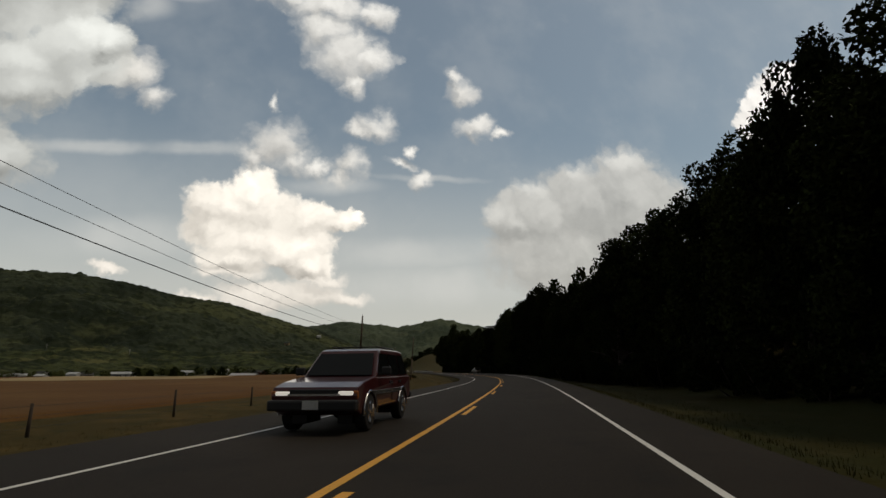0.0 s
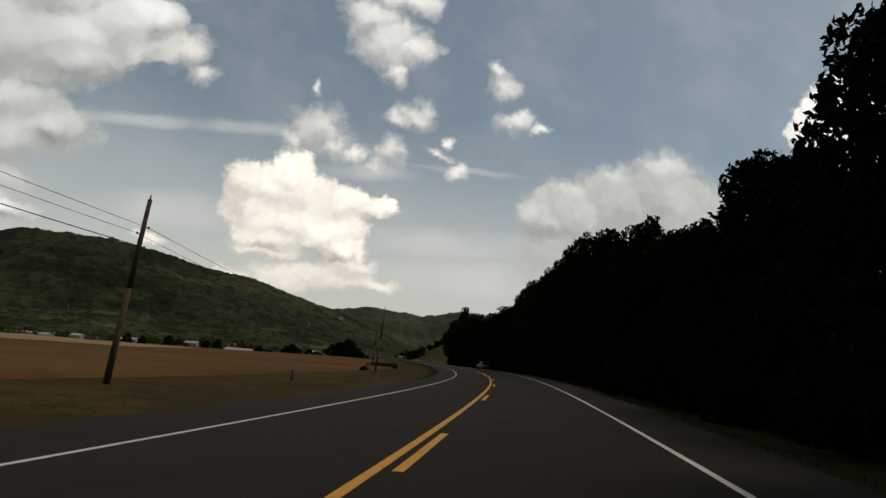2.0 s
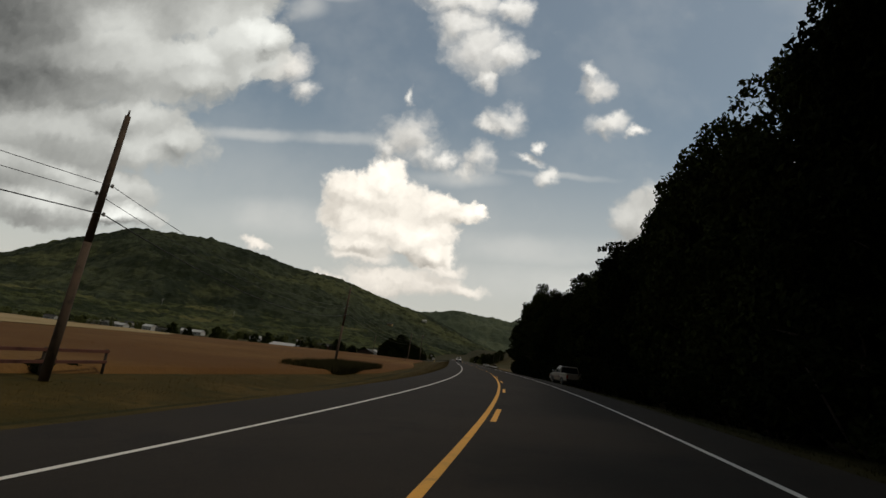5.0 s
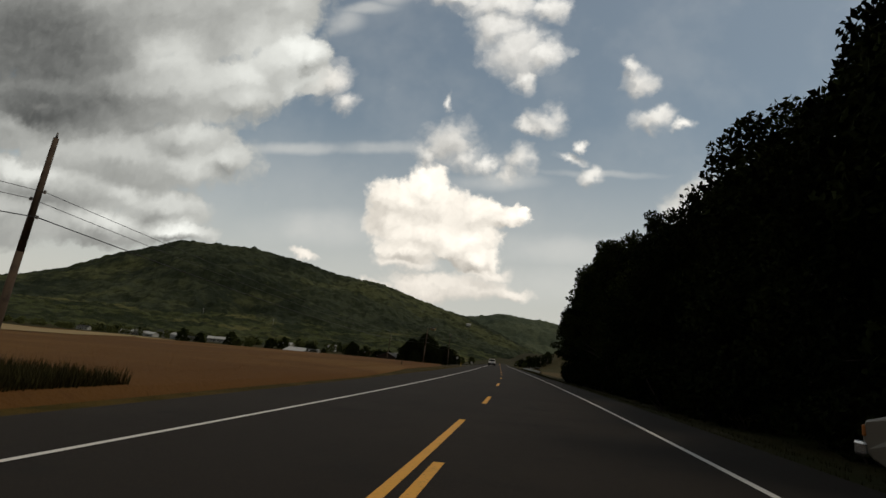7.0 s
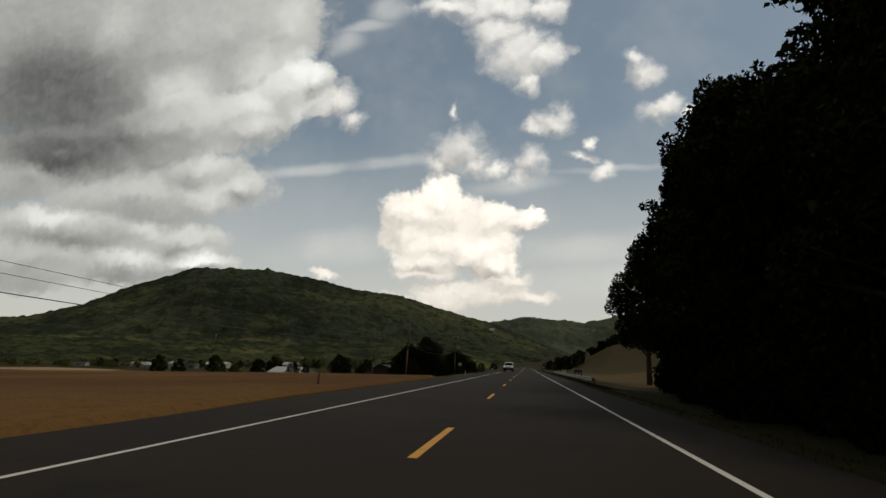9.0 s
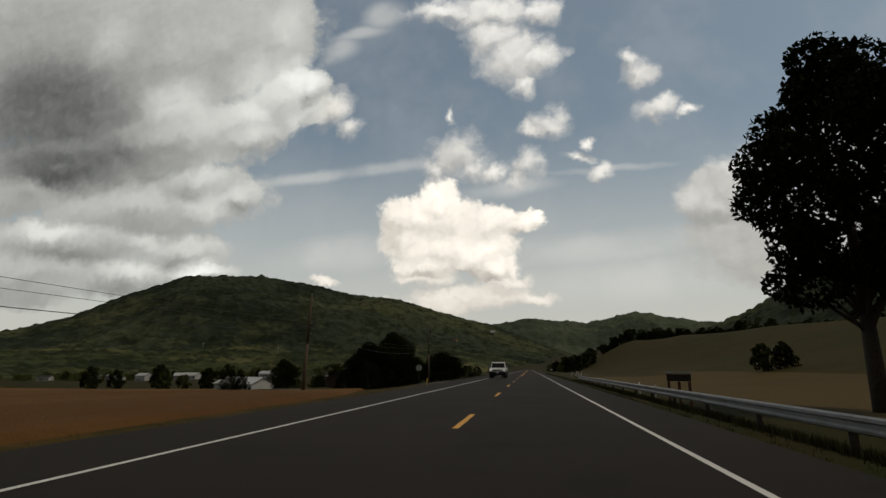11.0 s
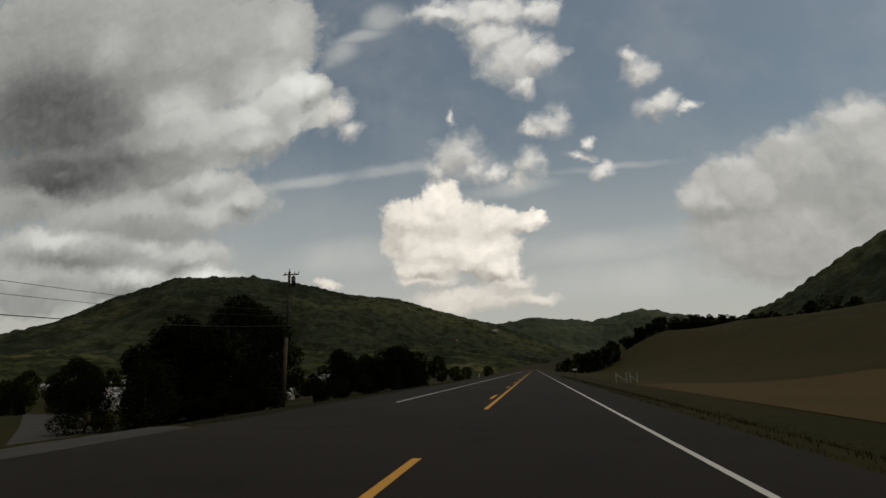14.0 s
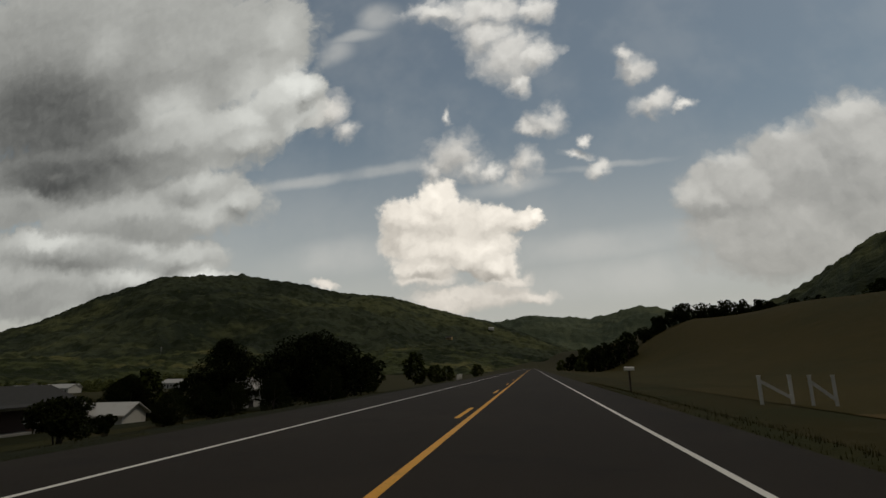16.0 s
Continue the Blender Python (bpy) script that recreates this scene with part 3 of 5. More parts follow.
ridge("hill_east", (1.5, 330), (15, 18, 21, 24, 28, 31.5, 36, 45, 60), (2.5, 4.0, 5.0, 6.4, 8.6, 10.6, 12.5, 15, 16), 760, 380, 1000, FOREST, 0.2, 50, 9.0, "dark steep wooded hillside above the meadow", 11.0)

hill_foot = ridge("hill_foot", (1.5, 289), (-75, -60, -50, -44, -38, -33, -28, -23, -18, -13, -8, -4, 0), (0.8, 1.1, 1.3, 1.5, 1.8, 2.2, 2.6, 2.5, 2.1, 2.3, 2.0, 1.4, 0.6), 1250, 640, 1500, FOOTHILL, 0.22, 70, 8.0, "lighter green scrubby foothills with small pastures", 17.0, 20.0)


slopes = np.concatenate([np.array([v.co[:] for v in ob.data.vertices]) for ob in (hill_west, hill_foot)])


def on_hill(azimuth, elevation, eye=(1.5, 289, 1.15)):
    """Where a line of sight meets the wooded slopes."""
    for r in range(650, 2100, 12):
        x, y = eye[0] + math.sin(radians(azimuth)) * r, eye[1] + math.cos(radians(azimuth)) * r
        near = np.argsort(np.hypot(slopes[:, 0] - x, slopes[:, 1] - y))[:4]
        z = float(slopes[near, 2].max())
        if z > eye[2] + r * math.tan(radians(elevation)):
            return x, y, z
    return x, y, z


# ---- trees ----
def foliage(rng, clumps, leaves, leaf, flat=0.85):
    """Small bent leaf sprays scattered through ellipsoid clumps (x, y, z, radius)."""
    weights = np.array([c[3] ** 2 for c in clumps])
    pick = rng.choice(len(clumps), leaves, p=weights / weights.sum())
    c = np.array(clumps)[pick]
    d = rng.normal(size=(leaves, 3))
    d /= np.linalg.norm(d, axis=1)[:, None]
    r = c[:, 3:4] * rng.uniform(0.45, 1.08, (leaves, 1)) ** 0.6
    at = c[:, :3] + d * r * np.array([1, 1, flat])
    a = rng.normal(size=(leaves, 3)) + d * 0.4
    a /= np.linalg.norm(a, axis=1)[:, None]
    b = np.cross(a, rng.normal(size=(leaves, 3)))
    b /= np.linalg.norm(b, axis=1)[:, None]
    n = np.cross(a, b)
    size = leaf * rng.uniform(0.6, 1.4, (leaves, 1))
    tip, tail = at + a * size, at - a * size
    l, rgt = at + b * size * 0.55 + n * size * 0.2, at - b * size * 0.55 + n * size * 0.2
    verts = np.stack([tail, l, tip, rgt], 1).reshape(-1, 3)
    k = np.arange(leaves) * 4
    faces = np.concatenate([np.stack([k, k + 1, k + 2], 1), np.stack([k, k + 2, k + 3], 1)])
    return verts.tolist(), faces.tolist()


def limbs(rng, clumps, height, girth):
    bm = bmesh.new()
    lean = rng.normal(size=2) * 0.25
    points = [(0, 0, -0.4), (lean[0] * 0.3, lean[1] * 0.3, height * 0.25), (lean[0], lean[1], height * 0.5), (lean[0] * 1.3, lean[1] * 1.3, height * 0.82)]
    radii = (girth * 1.35, girth, girth * 0.7, girth * 0.2)
    for i in range(3):
        add_tube(bm, points[i], points[i + 1], radii[i], radii[i + 1], 9)
    for c in clumps[:14]:
        z = min(max(c[2] * 0.6, height * 0.16), height * 0.7)
        k = z / (height * 0.82)
        start = (lean[0] * k, lean[1] * k, z)
        mid = (c[0] * 0.5, c[1] * 0.5, (z + c[2]) * 0.5 + 0.2)
        add_tube(bm, start, mid, girth * 0.36, girth * 0.22, 6)
        add_tube(bm, mid, c[:3], girth * 0.22, girth * 0.06, 6)
    return bm


def make_tree(name, seed, height, radius, low, leaves, leaf, mat, girth=0.2, count=34, shape="round"):
    """Trunk with limbs, and a crown of clumps of leaf sprays between low and height."""
    rng = np.random.default_rng(seed)
    clumps = []
    for i in range(count):
        k = (i + rng.uniform(0, 1)) / count
        z = low + (height - low) * k
        if shape == "round":
            reach = radius * (0.62 + 0.45 * math.sin(math.pi * min(1, k * 0.9 + 0.12))) * (1 if k < 0.6 else 1 - ((k - 0.6) / 0.4) ** 2 * 0.75)
        elif shape == "cone":
            reach = radius * (1.05 - k) ** 0.8
        elif shape == "layered":
            reach = radius * (0.55 + 0.45 * math.sin(k * 21.0) ** 2) * (1.12 - 0.75 * k)
        else:
            reach = radius * (0.8 + 0.2 * math.sin(k * 9)) * (1 if k < 0.75 else 1 - (k - 0.75) * 2.4)
        turn = i * 2.4 + rng.uniform(-0.6, 0.6)
        out = reach * (rng.uniform(0.25, 1.05) if shape == "layered" else rng.uniform(0.35, 0.95))
        clumps.append((math.cos(turn) * out, math.sin(turn) * out, z, radius * (rng.uniform(0.14, 0.25) if shape == "layered" else rng.uniform(0.2, 0.4)) * (0.8 if k > 0.8 else 1)))
    ob = empty(name)
    part("trunk", limbs(rng, clumps, height, girth), BARK, ob, "", True)
    mesh_object("crown", *foliage(rng, clumps, leaves, leaf, 0.5 if shape == "layered" else 0.85), mat, ob)
    return ob


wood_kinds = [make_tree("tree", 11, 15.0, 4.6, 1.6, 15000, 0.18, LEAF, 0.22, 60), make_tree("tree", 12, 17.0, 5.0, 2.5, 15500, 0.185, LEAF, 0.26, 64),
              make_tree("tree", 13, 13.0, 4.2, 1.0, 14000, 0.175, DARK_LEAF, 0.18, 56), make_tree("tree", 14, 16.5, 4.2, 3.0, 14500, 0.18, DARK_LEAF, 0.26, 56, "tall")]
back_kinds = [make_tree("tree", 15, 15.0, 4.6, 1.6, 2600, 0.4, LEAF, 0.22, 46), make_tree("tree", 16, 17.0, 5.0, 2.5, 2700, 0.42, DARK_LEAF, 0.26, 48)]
BACK_LABELS = ("leafy green broadleaf tree deeper in the wood", "tall dark broadleaf tree deeper in the wood")
WOOD_LABELS = ("leafy dark green broadleaf tree at the wood's edge", "tall broadleaf tree with a full dark crown in the roadside wood", "low-branched dark broadleaf tree beside the road", "tall narrow-crowned tree standing in the roadside wood")
rng = random.Random(5)
used = set()


def thicket(name, spots, leaves, leaf, mat, label, seed):
    """Many far trees that run together: trunks and crowns in one mesh."""
    r = np.random.default_rng(seed)
    verts, faces = [], []
    for x, y, h, radius in spots:
        z = land_at(x, y) - 0.2
        k = len(verts)
        for a in range(5):
            verts += [(x + math.cos(a * 1.257) * 0.22, y + math.sin(a * 1.257) * 0.22, z), (x + math.cos(a * 1.257) * 0.1, y + math.sin(a * 1.257) * 0.1, z + h * 0.7)]
        faces += [(k + 2 * a, k + (2 * a + 2) % 10, k + (2 * a + 3) % 10, k + 2 * a + 1) for a in range(5)]
        clumps = [(x + r.normal() * radius * 0.45, y + r.normal() * radius * 0.45, z + h * (0.14 + 0.72 * (i + 0.5) / 12), radius * r.uniform(0.3, 0.5) * (1.1 - 0.4 * i / 12)) for i in range(12)]
        v, f = foliage(r, clumps, leaves, leaf)
        k = len(verts)
        verts += v
        faces += [(a + k, b + k, c + k) for a, b, c in f]
    return tagged(mesh_object(name, verts, faces, mat), label, "trees", kind="stuff")


def plant(kinds, labels, category, group, x, y, turn, size, z=None, tall=None):
    """Stands one of the kinds on the ground; tall gives its height in metres, for kinds of the heights listed."""
    i = rng.randrange(len(kinds))
    if tall:
        size = tall / (15.0, 17.0, 13.0, 16.5)[i]
    at = Matrix.Translation((x, y, (land_at(x, y) if z is None else z) - 0.1)) @ Matrix.Rotation(turn, 4, "Z")
    if id(kinds[i]) in used:
        ob = copy_thing(kinds[i], at)
    else:
        ob = kinds[i]
        ob.matrix_basis = at
        used.add(id(ob))
    wide = min(max(size, 0.66), 0.88) if tall else size
    ob.scale = (wide, wide, size * (1.0 if tall else rng.uniform(0.92, 1.1)))
    return tagged(ob, labels[i], category, group)


WOOD_Y = (0, 8, 20, 33, 40, 47, 54, 62, 68, 75, 82, 90, 100, 111, 118, 126, 140, 151, 158, 165, 172, 177, 184, 190, 200, 209, 214, 220, 228, 236, 244, 250, 259, 266)
WOOD_TOP = (8.8, 9.0, 11.4, 11.8, 12.0, 12.8, 12.6, 12.0, 11.2, 9.4, 12.0, 12.8, 14.4, 17.4, 17.0, 15.6, 16.4, 16.2, 15.0, 14.3, 14.6, 12.2, 12.8, 13.4, 12.8, 11.4, 12.8, 15.6, 14.2, 15.4, 15.2, 11.8, 11.8, 8.0)
for base, gap, start, stop, spread in ((13.2, 3.7, -10, 251, 0.9), (19.5, 5.5, -8, 268, 2.0), (28.0, 6.5, 0, 276, 3.0)):
    y = start
    while y < stop:
        lat = base + rng.uniform(-spread, spread)
        if y < 62:
            lat += 5.0 * (1 - ease(25, 62, y))
        lat += 2.4 * ease(236, 252, y)
        x = road_x(y) + lat
        tall = (1.2 + (float(np.interp(y, WOOD_Y, WOOD_TOP)) - 1.2) * ((lat if base < 15 else 13.6) - 3.4) / 8.9) * rng.uniform(0.8, 1.1)
        plant(*((wood_kinds, WOOD_LABELS) if base < 15 else (back_kinds, BACK_LABELS)), "tree", "roadside wood", x, y, rng.uniform(0, 6.3), 1.0, None, tall - max(0.0, land_at(x, y)))
        y += gap * rng.uniform(0.75, 1.25)
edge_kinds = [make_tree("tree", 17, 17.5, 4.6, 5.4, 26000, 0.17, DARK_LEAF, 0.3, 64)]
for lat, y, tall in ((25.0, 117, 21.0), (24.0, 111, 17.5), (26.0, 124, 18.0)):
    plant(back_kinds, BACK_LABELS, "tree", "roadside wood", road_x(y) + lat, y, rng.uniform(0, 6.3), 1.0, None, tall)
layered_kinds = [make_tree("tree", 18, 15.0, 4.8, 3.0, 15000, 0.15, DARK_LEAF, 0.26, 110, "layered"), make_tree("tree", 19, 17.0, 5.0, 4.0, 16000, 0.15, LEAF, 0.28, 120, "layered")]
for lat, y, tall in ((11.6, 110.5, 17.2), (11.8, 118, 17.0), (12.4, 131, 17.0), (12.0, 47, 14.0), (12.0, 84, 13.6), (11.6, 167, 15.2), (11.6, 201, 14.2), (11.4, 220, 16.2), (11.4, 233, 15.8), (11.6, 241.5, 16.6), (12.6, 249, 13.5)):
    plant(layered_kinds, ("dark tree with tiered feathery boughs at the wood's edge", "tall tree with spreading tiered boughs at the wood's edge"), "tree", "roadside wood", road_x(y) + lat, y, rng.uniform(0, 6.3), 1.0, None, tall)
plant(edge_kinds, ("large dark overhanging tree standing past the wood's end",), "tree", "roadside wood", 17.4, 281.4, 1.0, 1.0)


def make_bush(name, seed, height, radius, leaves, leaf, mat):
    r = np.random.default_rng(seed)
    clumps = [(r.normal() * radius * 0.42, r.normal() * radius * 0.42, height * r.uniform(0.2, 0.72), radius * r.uniform(0.3, 0.5)) for _ in range(12)]
    ob = empty(name)
    bm = bmesh.new()
    for c in clumps[:7]:
        add_tube(bm, (c[0] * 0.2, c[1] * 0.2, -0.15), c[:3], 0.05, 0.02, 6)
    part("stem", bm, BARK, ob, "", True)
    mesh_object("foliage", *foliage(r, clumps, leaves, leaf), mat, ob)
    return ob


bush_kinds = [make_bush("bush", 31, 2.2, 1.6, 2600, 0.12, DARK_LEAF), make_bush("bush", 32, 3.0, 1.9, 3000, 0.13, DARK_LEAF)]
BUSH_LABELS = ("low dark green bush at the foot of the wood", "tall leafy bush at the foot of the wood")
y = -5
while y < 246:
    lat = 8.9 + 2.6 * ease(228, 246, y) + rng.uniform(-0.5, 0.7) + 5.0 * (1 - ease(25, 62, y))
    plant(bush_kinds, BUSH_LABELS, "bush", "wood edge bushes", road_x(y) + lat, y, rng.uniform(0, 6.3), rng.uniform(0.7, 1.15))
    y += rng.uniform(2.6, 4.0)

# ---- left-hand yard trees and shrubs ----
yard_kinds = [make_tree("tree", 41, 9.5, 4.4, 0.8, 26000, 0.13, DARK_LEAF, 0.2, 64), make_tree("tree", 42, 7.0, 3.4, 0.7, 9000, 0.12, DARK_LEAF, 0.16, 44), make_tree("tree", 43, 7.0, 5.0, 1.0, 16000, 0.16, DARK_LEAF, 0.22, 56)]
YARD_LABELS = ("broad dark shade tree on the lawn", "round dark green garden tree on the lawn", "wide spreading dark dome-shaped tree beside the road")
for kind, x, y, size in ((0, -31.0, 380, 1.3), (0, -37, 377, 1.0), (1, -33.5, 369, 0.85), (1, -38.5, 367.5, 0.7), (1, -26.5, 373, 0.7), (2, -29.7, 446, 1.45), (1, -23.5, 421, 0.5), (1, -20.8, 429, 0.5), (1, -30, 425, 0.5), (1, -38, 431, 0.6), (1, -34.5, 421, 0.5), (0, -35.5, 376, 1.1), (0, -45, 470, 1.0), (0, -44, 446, 1.05), (1, -33, 478, 1.0), (0, -60, 446, 0.8), (1, -70, 432, 0.8), (1, -57, 434, 0.7), (1, -88, 405, 0.9), (1, -80, 398, 0.6), (0, -66, 395, 0.8)):
    at = Matrix.Translation((x, y, land_at(x, y) - 0.1)) @ Matrix.Rotation(rng.uniform(0, 6.3), 4, "Z")
    ob = yard_kinds[kind]
    if id(ob) in used:
        ob = copy_thing(ob, at)
    else:
        used.add(id(ob))
        ob.matrix_basis = at
    ob.scale = (size, size, size * (0.92 if kind == 2 else 1.0))
    tagged(ob, YARD_LABELS[kind], "tree", "yard trees")


# ---- power line along the left of the road ----
def power_pole(x, y, height, lean, label, transformer=False, hang=0.7):
    z = land_at(x, y)
    ob = empty("utility_pole", (x, y, z))
    ob.rotation_euler = (0, radians(lean), 0)
    bm = bmesh.new()
    add_tube(bm, (0, 0, -0.5), (0, 0, height * 0.5), 0.17, 0.14, 12)
    add_tube(bm, (0, 0, height * 0.5), (0, 0, height), 0.14, 0.105, 12)
    part("pole", bm, POLE_WOOD, ob, "", True)
    tube("insulator", (0, 0, height), (0, 0, height + 0.25), 0.05, 0.03, CERAMIC, ob, 8)
    for k, side in ((hang, 1), (hang - 0.035, -1), (hang - 0.11, 1)):
        bm = bmesh.new()
        add_tube(bm, (0.1 * side, 0, height * k), (0.26 * side, 0, height * k), 0.025, 0.025, 6)
        add_tube(bm, (0.26 * side, 0, height * k - 0.07), (0.26 * side, 0, height * k + 0.07), 0.05, 0.05, 8)
        part("bracket", bm, CERAMIC, ob)
    if transformer:
        bm = bmesh.new()
        add_tube(bm, (0.42, 0, height - 1.35), (0.42, 0, height - 0.55), 0.19, 0.19, 14)
        add_tube(bm, (0.42, 0, height - 0.55), (0.42, 0, height - 0.4), 0.19, 0.06, 14)
        add_tube(bm, (0.1, 0, height - 0.9), (0.3, 0, height - 0.9), 0.03, 0.03, 6)
        part("transformer", bm, DARK_STEEL, ob, "grey transformer can", True)
        box("crossarm", (1.5, 0.09, 0.11), (0.1, 0.12, height - 0.25), POLE_WOOD, ob, bevel=0.01)
        for dx in (-0.55, 0.35, 0.75):
            tube("insulator", (dx + 0.1, 0.12, height - 0.2), (dx + 0.1, 0.12, height + 0.02), 0.045, 0.03, CERAMIC, ob, 8)
    tagged(ob, label, "utility pole", "power line poles")
    return ob.matrix_basis.copy(), height, hang


POLES = ((-60.0, -24.0, 12.5, 1.0), (-34.7, 73.3, 9.7, 1.5), (-19.8, 131.4, 10.2, 3.0), (-19.5, 177.6, 9.5, 3.0), (-20.8, 304.6, 9.6, 2.0), (-20.1, 368.6, 12.0, -0.5), (-40.0, 348.0, 10.8, 3.0))
tops = []
for i, (x, y, height, lean) in enumerate(POLES):
    tops.append(power_pole(x, y, height, lean, "weathered brown wooden utility pole with a transformer can" if i == 5 else "leaning weathered wooden utility pole carrying wires", i == 5, (0.95, 0.84, 0.72, 0.76, 0.72, 0.7, 0.95)[i]))


def cable(a, b, sag, radius, label):
    curve = bpy.data.curves.new("wire", "CURVE")
    curve.dimensions, curve.bevel_depth, curve.bevel_resolution = "3D", radius, 1
    line_ = curve.splines.new("POLY")
    line_.points.add(24)
    for i in range(25):
        k = i / 24
        p = a.lerp(b, k)
        line_.points[i].co = (p.x, p.y, p.z - sag * 4 * k * (1 - k), 1)
    curve.materials.append(WIRE)
    return tagged(new("power_wire", curve), label, "wire", "power line wires")


for (ma, ha, ka), (mb, hb, kb) in zip(tops[:6], tops[1:6]):
    for drop, dx, sag, radius in ((0.0, 0.26, 1.2, 0.012), (0.035, -0.26, 1.3, 0.012), (0.11, 0.26, 1.4, 0.022)):
        cable(ma @ Vector((dx, 0, ha * (ka - drop))), mb @ Vector((dx, 0, hb * (kb - drop))), sag, radius, "thin dark overhead wire sagging between two poles")
cable(tops[5][0] @ Vector((0, 0, 7.4)), Vector((30.0, 367.6, 5.2)), 0.8, 0.009, "thin dark service wire crossing over the road")


# ---- materials of the things ----
WHITE_PAINT = material("white_car_paint", (0.74, 0.73, 0.7), 0.3, (((0.4, 0.38, 0.35), 2.0, 0.5, 0.75, 0.3),), vary=0.02, coat=0.5)
MAROON_PAINT = material("maroon_car_paint", (0.06, 0.012, 0.014), 0.28, (), vary=0.02, coat=0.6)
SILVER_PAINT = material("tan_silver_car_paint", (0.17, 0.14, 0.105), 0.35, (((0.12, 0.1, 0.08), 3.0, 0.5, 0.7, 0.4),), vary=0.02, coat=0.4)
CHROME = material("chrome_trim", (0.55, 0.55, 0.56), 0.22, metal=1.0)
TRIM = material("black_plastic_trim", (0.015, 0.015, 0.016), 0.6)
RUBBER = material("tyre_rubber", (0.012, 0.012, 0.012), 0.85, (((0.03, 0.028, 0.025), 6.0, 0.5, 0.7, 0.5),), vary=0.02)
CAR_GLASS = material("dark_car_glass", (0.008, 0.009, 0.01), 0.06, spec=0.28)
TAIL_RED = material("red_lamp_lens", (0.25, 0.01, 0.01), 0.25)
AMBER = material("amber_lamp_lens", (0.45, 0.14, 0.02), 0.3)
LAMP_ON = bpy.data.materials.new("lit_headlamp")
LAMP_ON.use_nodes = True
LAMP_ON.node_tree.nodes["Principled BSDF"].inputs["Emission Color"].default_value = (1.0, 0.93, 0.8, 1)
LAMP_ON.node_tree.nodes["Principled BSDF"].inputs["Emission Strength"].default_value = 0.4
LAMP_OFF = material("clear_lamp_lens", (0.5, 0.5, 0.5), 0.15, spec=0.7)
WHITE_WALL = material("white_siding", (0.55, 0.55, 0.53), 0.7, (((0.38, 0.37, 0.35), 0.8, 0.5, 0.7, 0.5), ((0.3, 0.28, 0.25), 6.0, 0.6, 0.75, 0.3)), 0.2, 20.0)
GREY_WALL = material("grey_siding", (0.22, 0.22, 0.21), 0.75, (((0.14, 0.14, 0.13), 0.8, 0.5, 0.7, 0.5),), 0.2, 20.0)
BROWN_WALL = material("dark_brown_brick", (0.05, 0.03, 0.022), 0.85, (((0.04, 0.025, 0.02), 3.0, 0.45, 0.7, 0.7), ((0.1, 0.06, 0.045), 14.0, 0.55, 0.7, 0.5)), 0.5, 25.0)
RED_WALL = material("weathered_red_boards", (0.13, 0.05, 0.035), 0.85, (((0.07, 0.03, 0.025), 1.5, 0.45, 0.7, 0.7),), 0.4, 12.0)
METAL_ROOF = material("pale_metal_roof", (0.5, 0.5, 0.49), 0.45, (((0.33, 0.3, 0.27), 0.5, 0.5, 0.72, 0.6),), metal=0.2)
SHINGLE = material("grey_shingles", (0.03, 0.03, 0.029), 0.9, (((0.02, 0.02, 0.02), 1.2, 0.45, 0.7, 0.6), ((0.05, 0.048, 0.046), 9.0, 0.5, 0.7, 0.6)), 0.5, 14.0)
WHITE_WOOD = material("white_painted_wood", (0.62, 0.61, 0.58), 0.7, (((0.35, 0.32, 0.28), 3.0, 0.55, 0.75, 0.6),), 0.3, 20.0)
WINDOW_GLASS = material("window_glass", (0.02, 0.024, 0.028), 0.1, spec=0.6)
SIGN_BACK = material("bare_aluminium_sign_back", (0.4, 0.41, 0.41), 0.5, (((0.28, 0.28, 0.27), 4.0, 0.5, 0.7, 0.5),), metal=0.3)
YELLOW_PLASTIC = material("yellow_plastic", (0.55, 0.36, 0.04), 0.6, (((0.3, 0.2, 0.05), 6.0, 0.55, 0.75, 0.5),))
DIRT = material("red_brown_soil", (0.16, 0.075, 0.035), 0.95, (((0.1, 0.05, 0.025), 0.4, 0.45, 0.65, 0.7), ((0.22, 0.12, 0.06), 2.0, 0.5, 0.7, 0.5)), 0.8, 6.0, spec=0.1)
GRAVEL = material("worn_grey_lane", (0.075, 0.072, 0.066), 0.9, (((0.045, 0.043, 0.04), 0.5, 0.45, 0.7, 0.6), ((0.11, 0.105, 0.095), 20.0, 0.5, 0.7, 0.5)), 0.6, 40.0, spec=0.2)
OLD_WOOD = material("old_dark_wood", (0.05, 0.036, 0.026), 0.9, (((0.025, 0.018, 0.014), 5.0, 0.45, 0.7, 0.7),), 0.5, 25.0)


# ---- vehicles: x forward, y left, standing on z = 0 ----
def prism(profile, half):
    """A closed side profile (x, z) drawn across the width; half(z) is the half width at that height."""
    bm = bmesh.new()
    left = [bm.verts.new((x, half(z), z)) for x, z in profile]
    right = [bm.verts.new((x, -half(z), z)) for x, z in profile]
    n = len(profile)
    bm.faces.new(left)
    bm.faces.new(right[::-1])
    for i in range(n):
        bm.faces.new((left[i], right[i], right[(i + 1) % n], left[(i + 1) % n]))
    bmesh.ops.recalc_face_normals(bm, faces=bm.faces)
    sharp = [e for e in bm.edges if len(e.link_faces) == 2 and e.calc_face_angle(0) > 0.9]
    bmesh.ops.bevel(bm, geom=sharp, offset=0.035, segments=2, affect="EDGES", profile=0.5)
    return bm


def arch(cx, cz, r, steps=9):
    return [(cx + r * math.cos(math.pi * k / steps), cz + r * math.sin(math.pi * k / steps)) for k in range(steps + 1)]


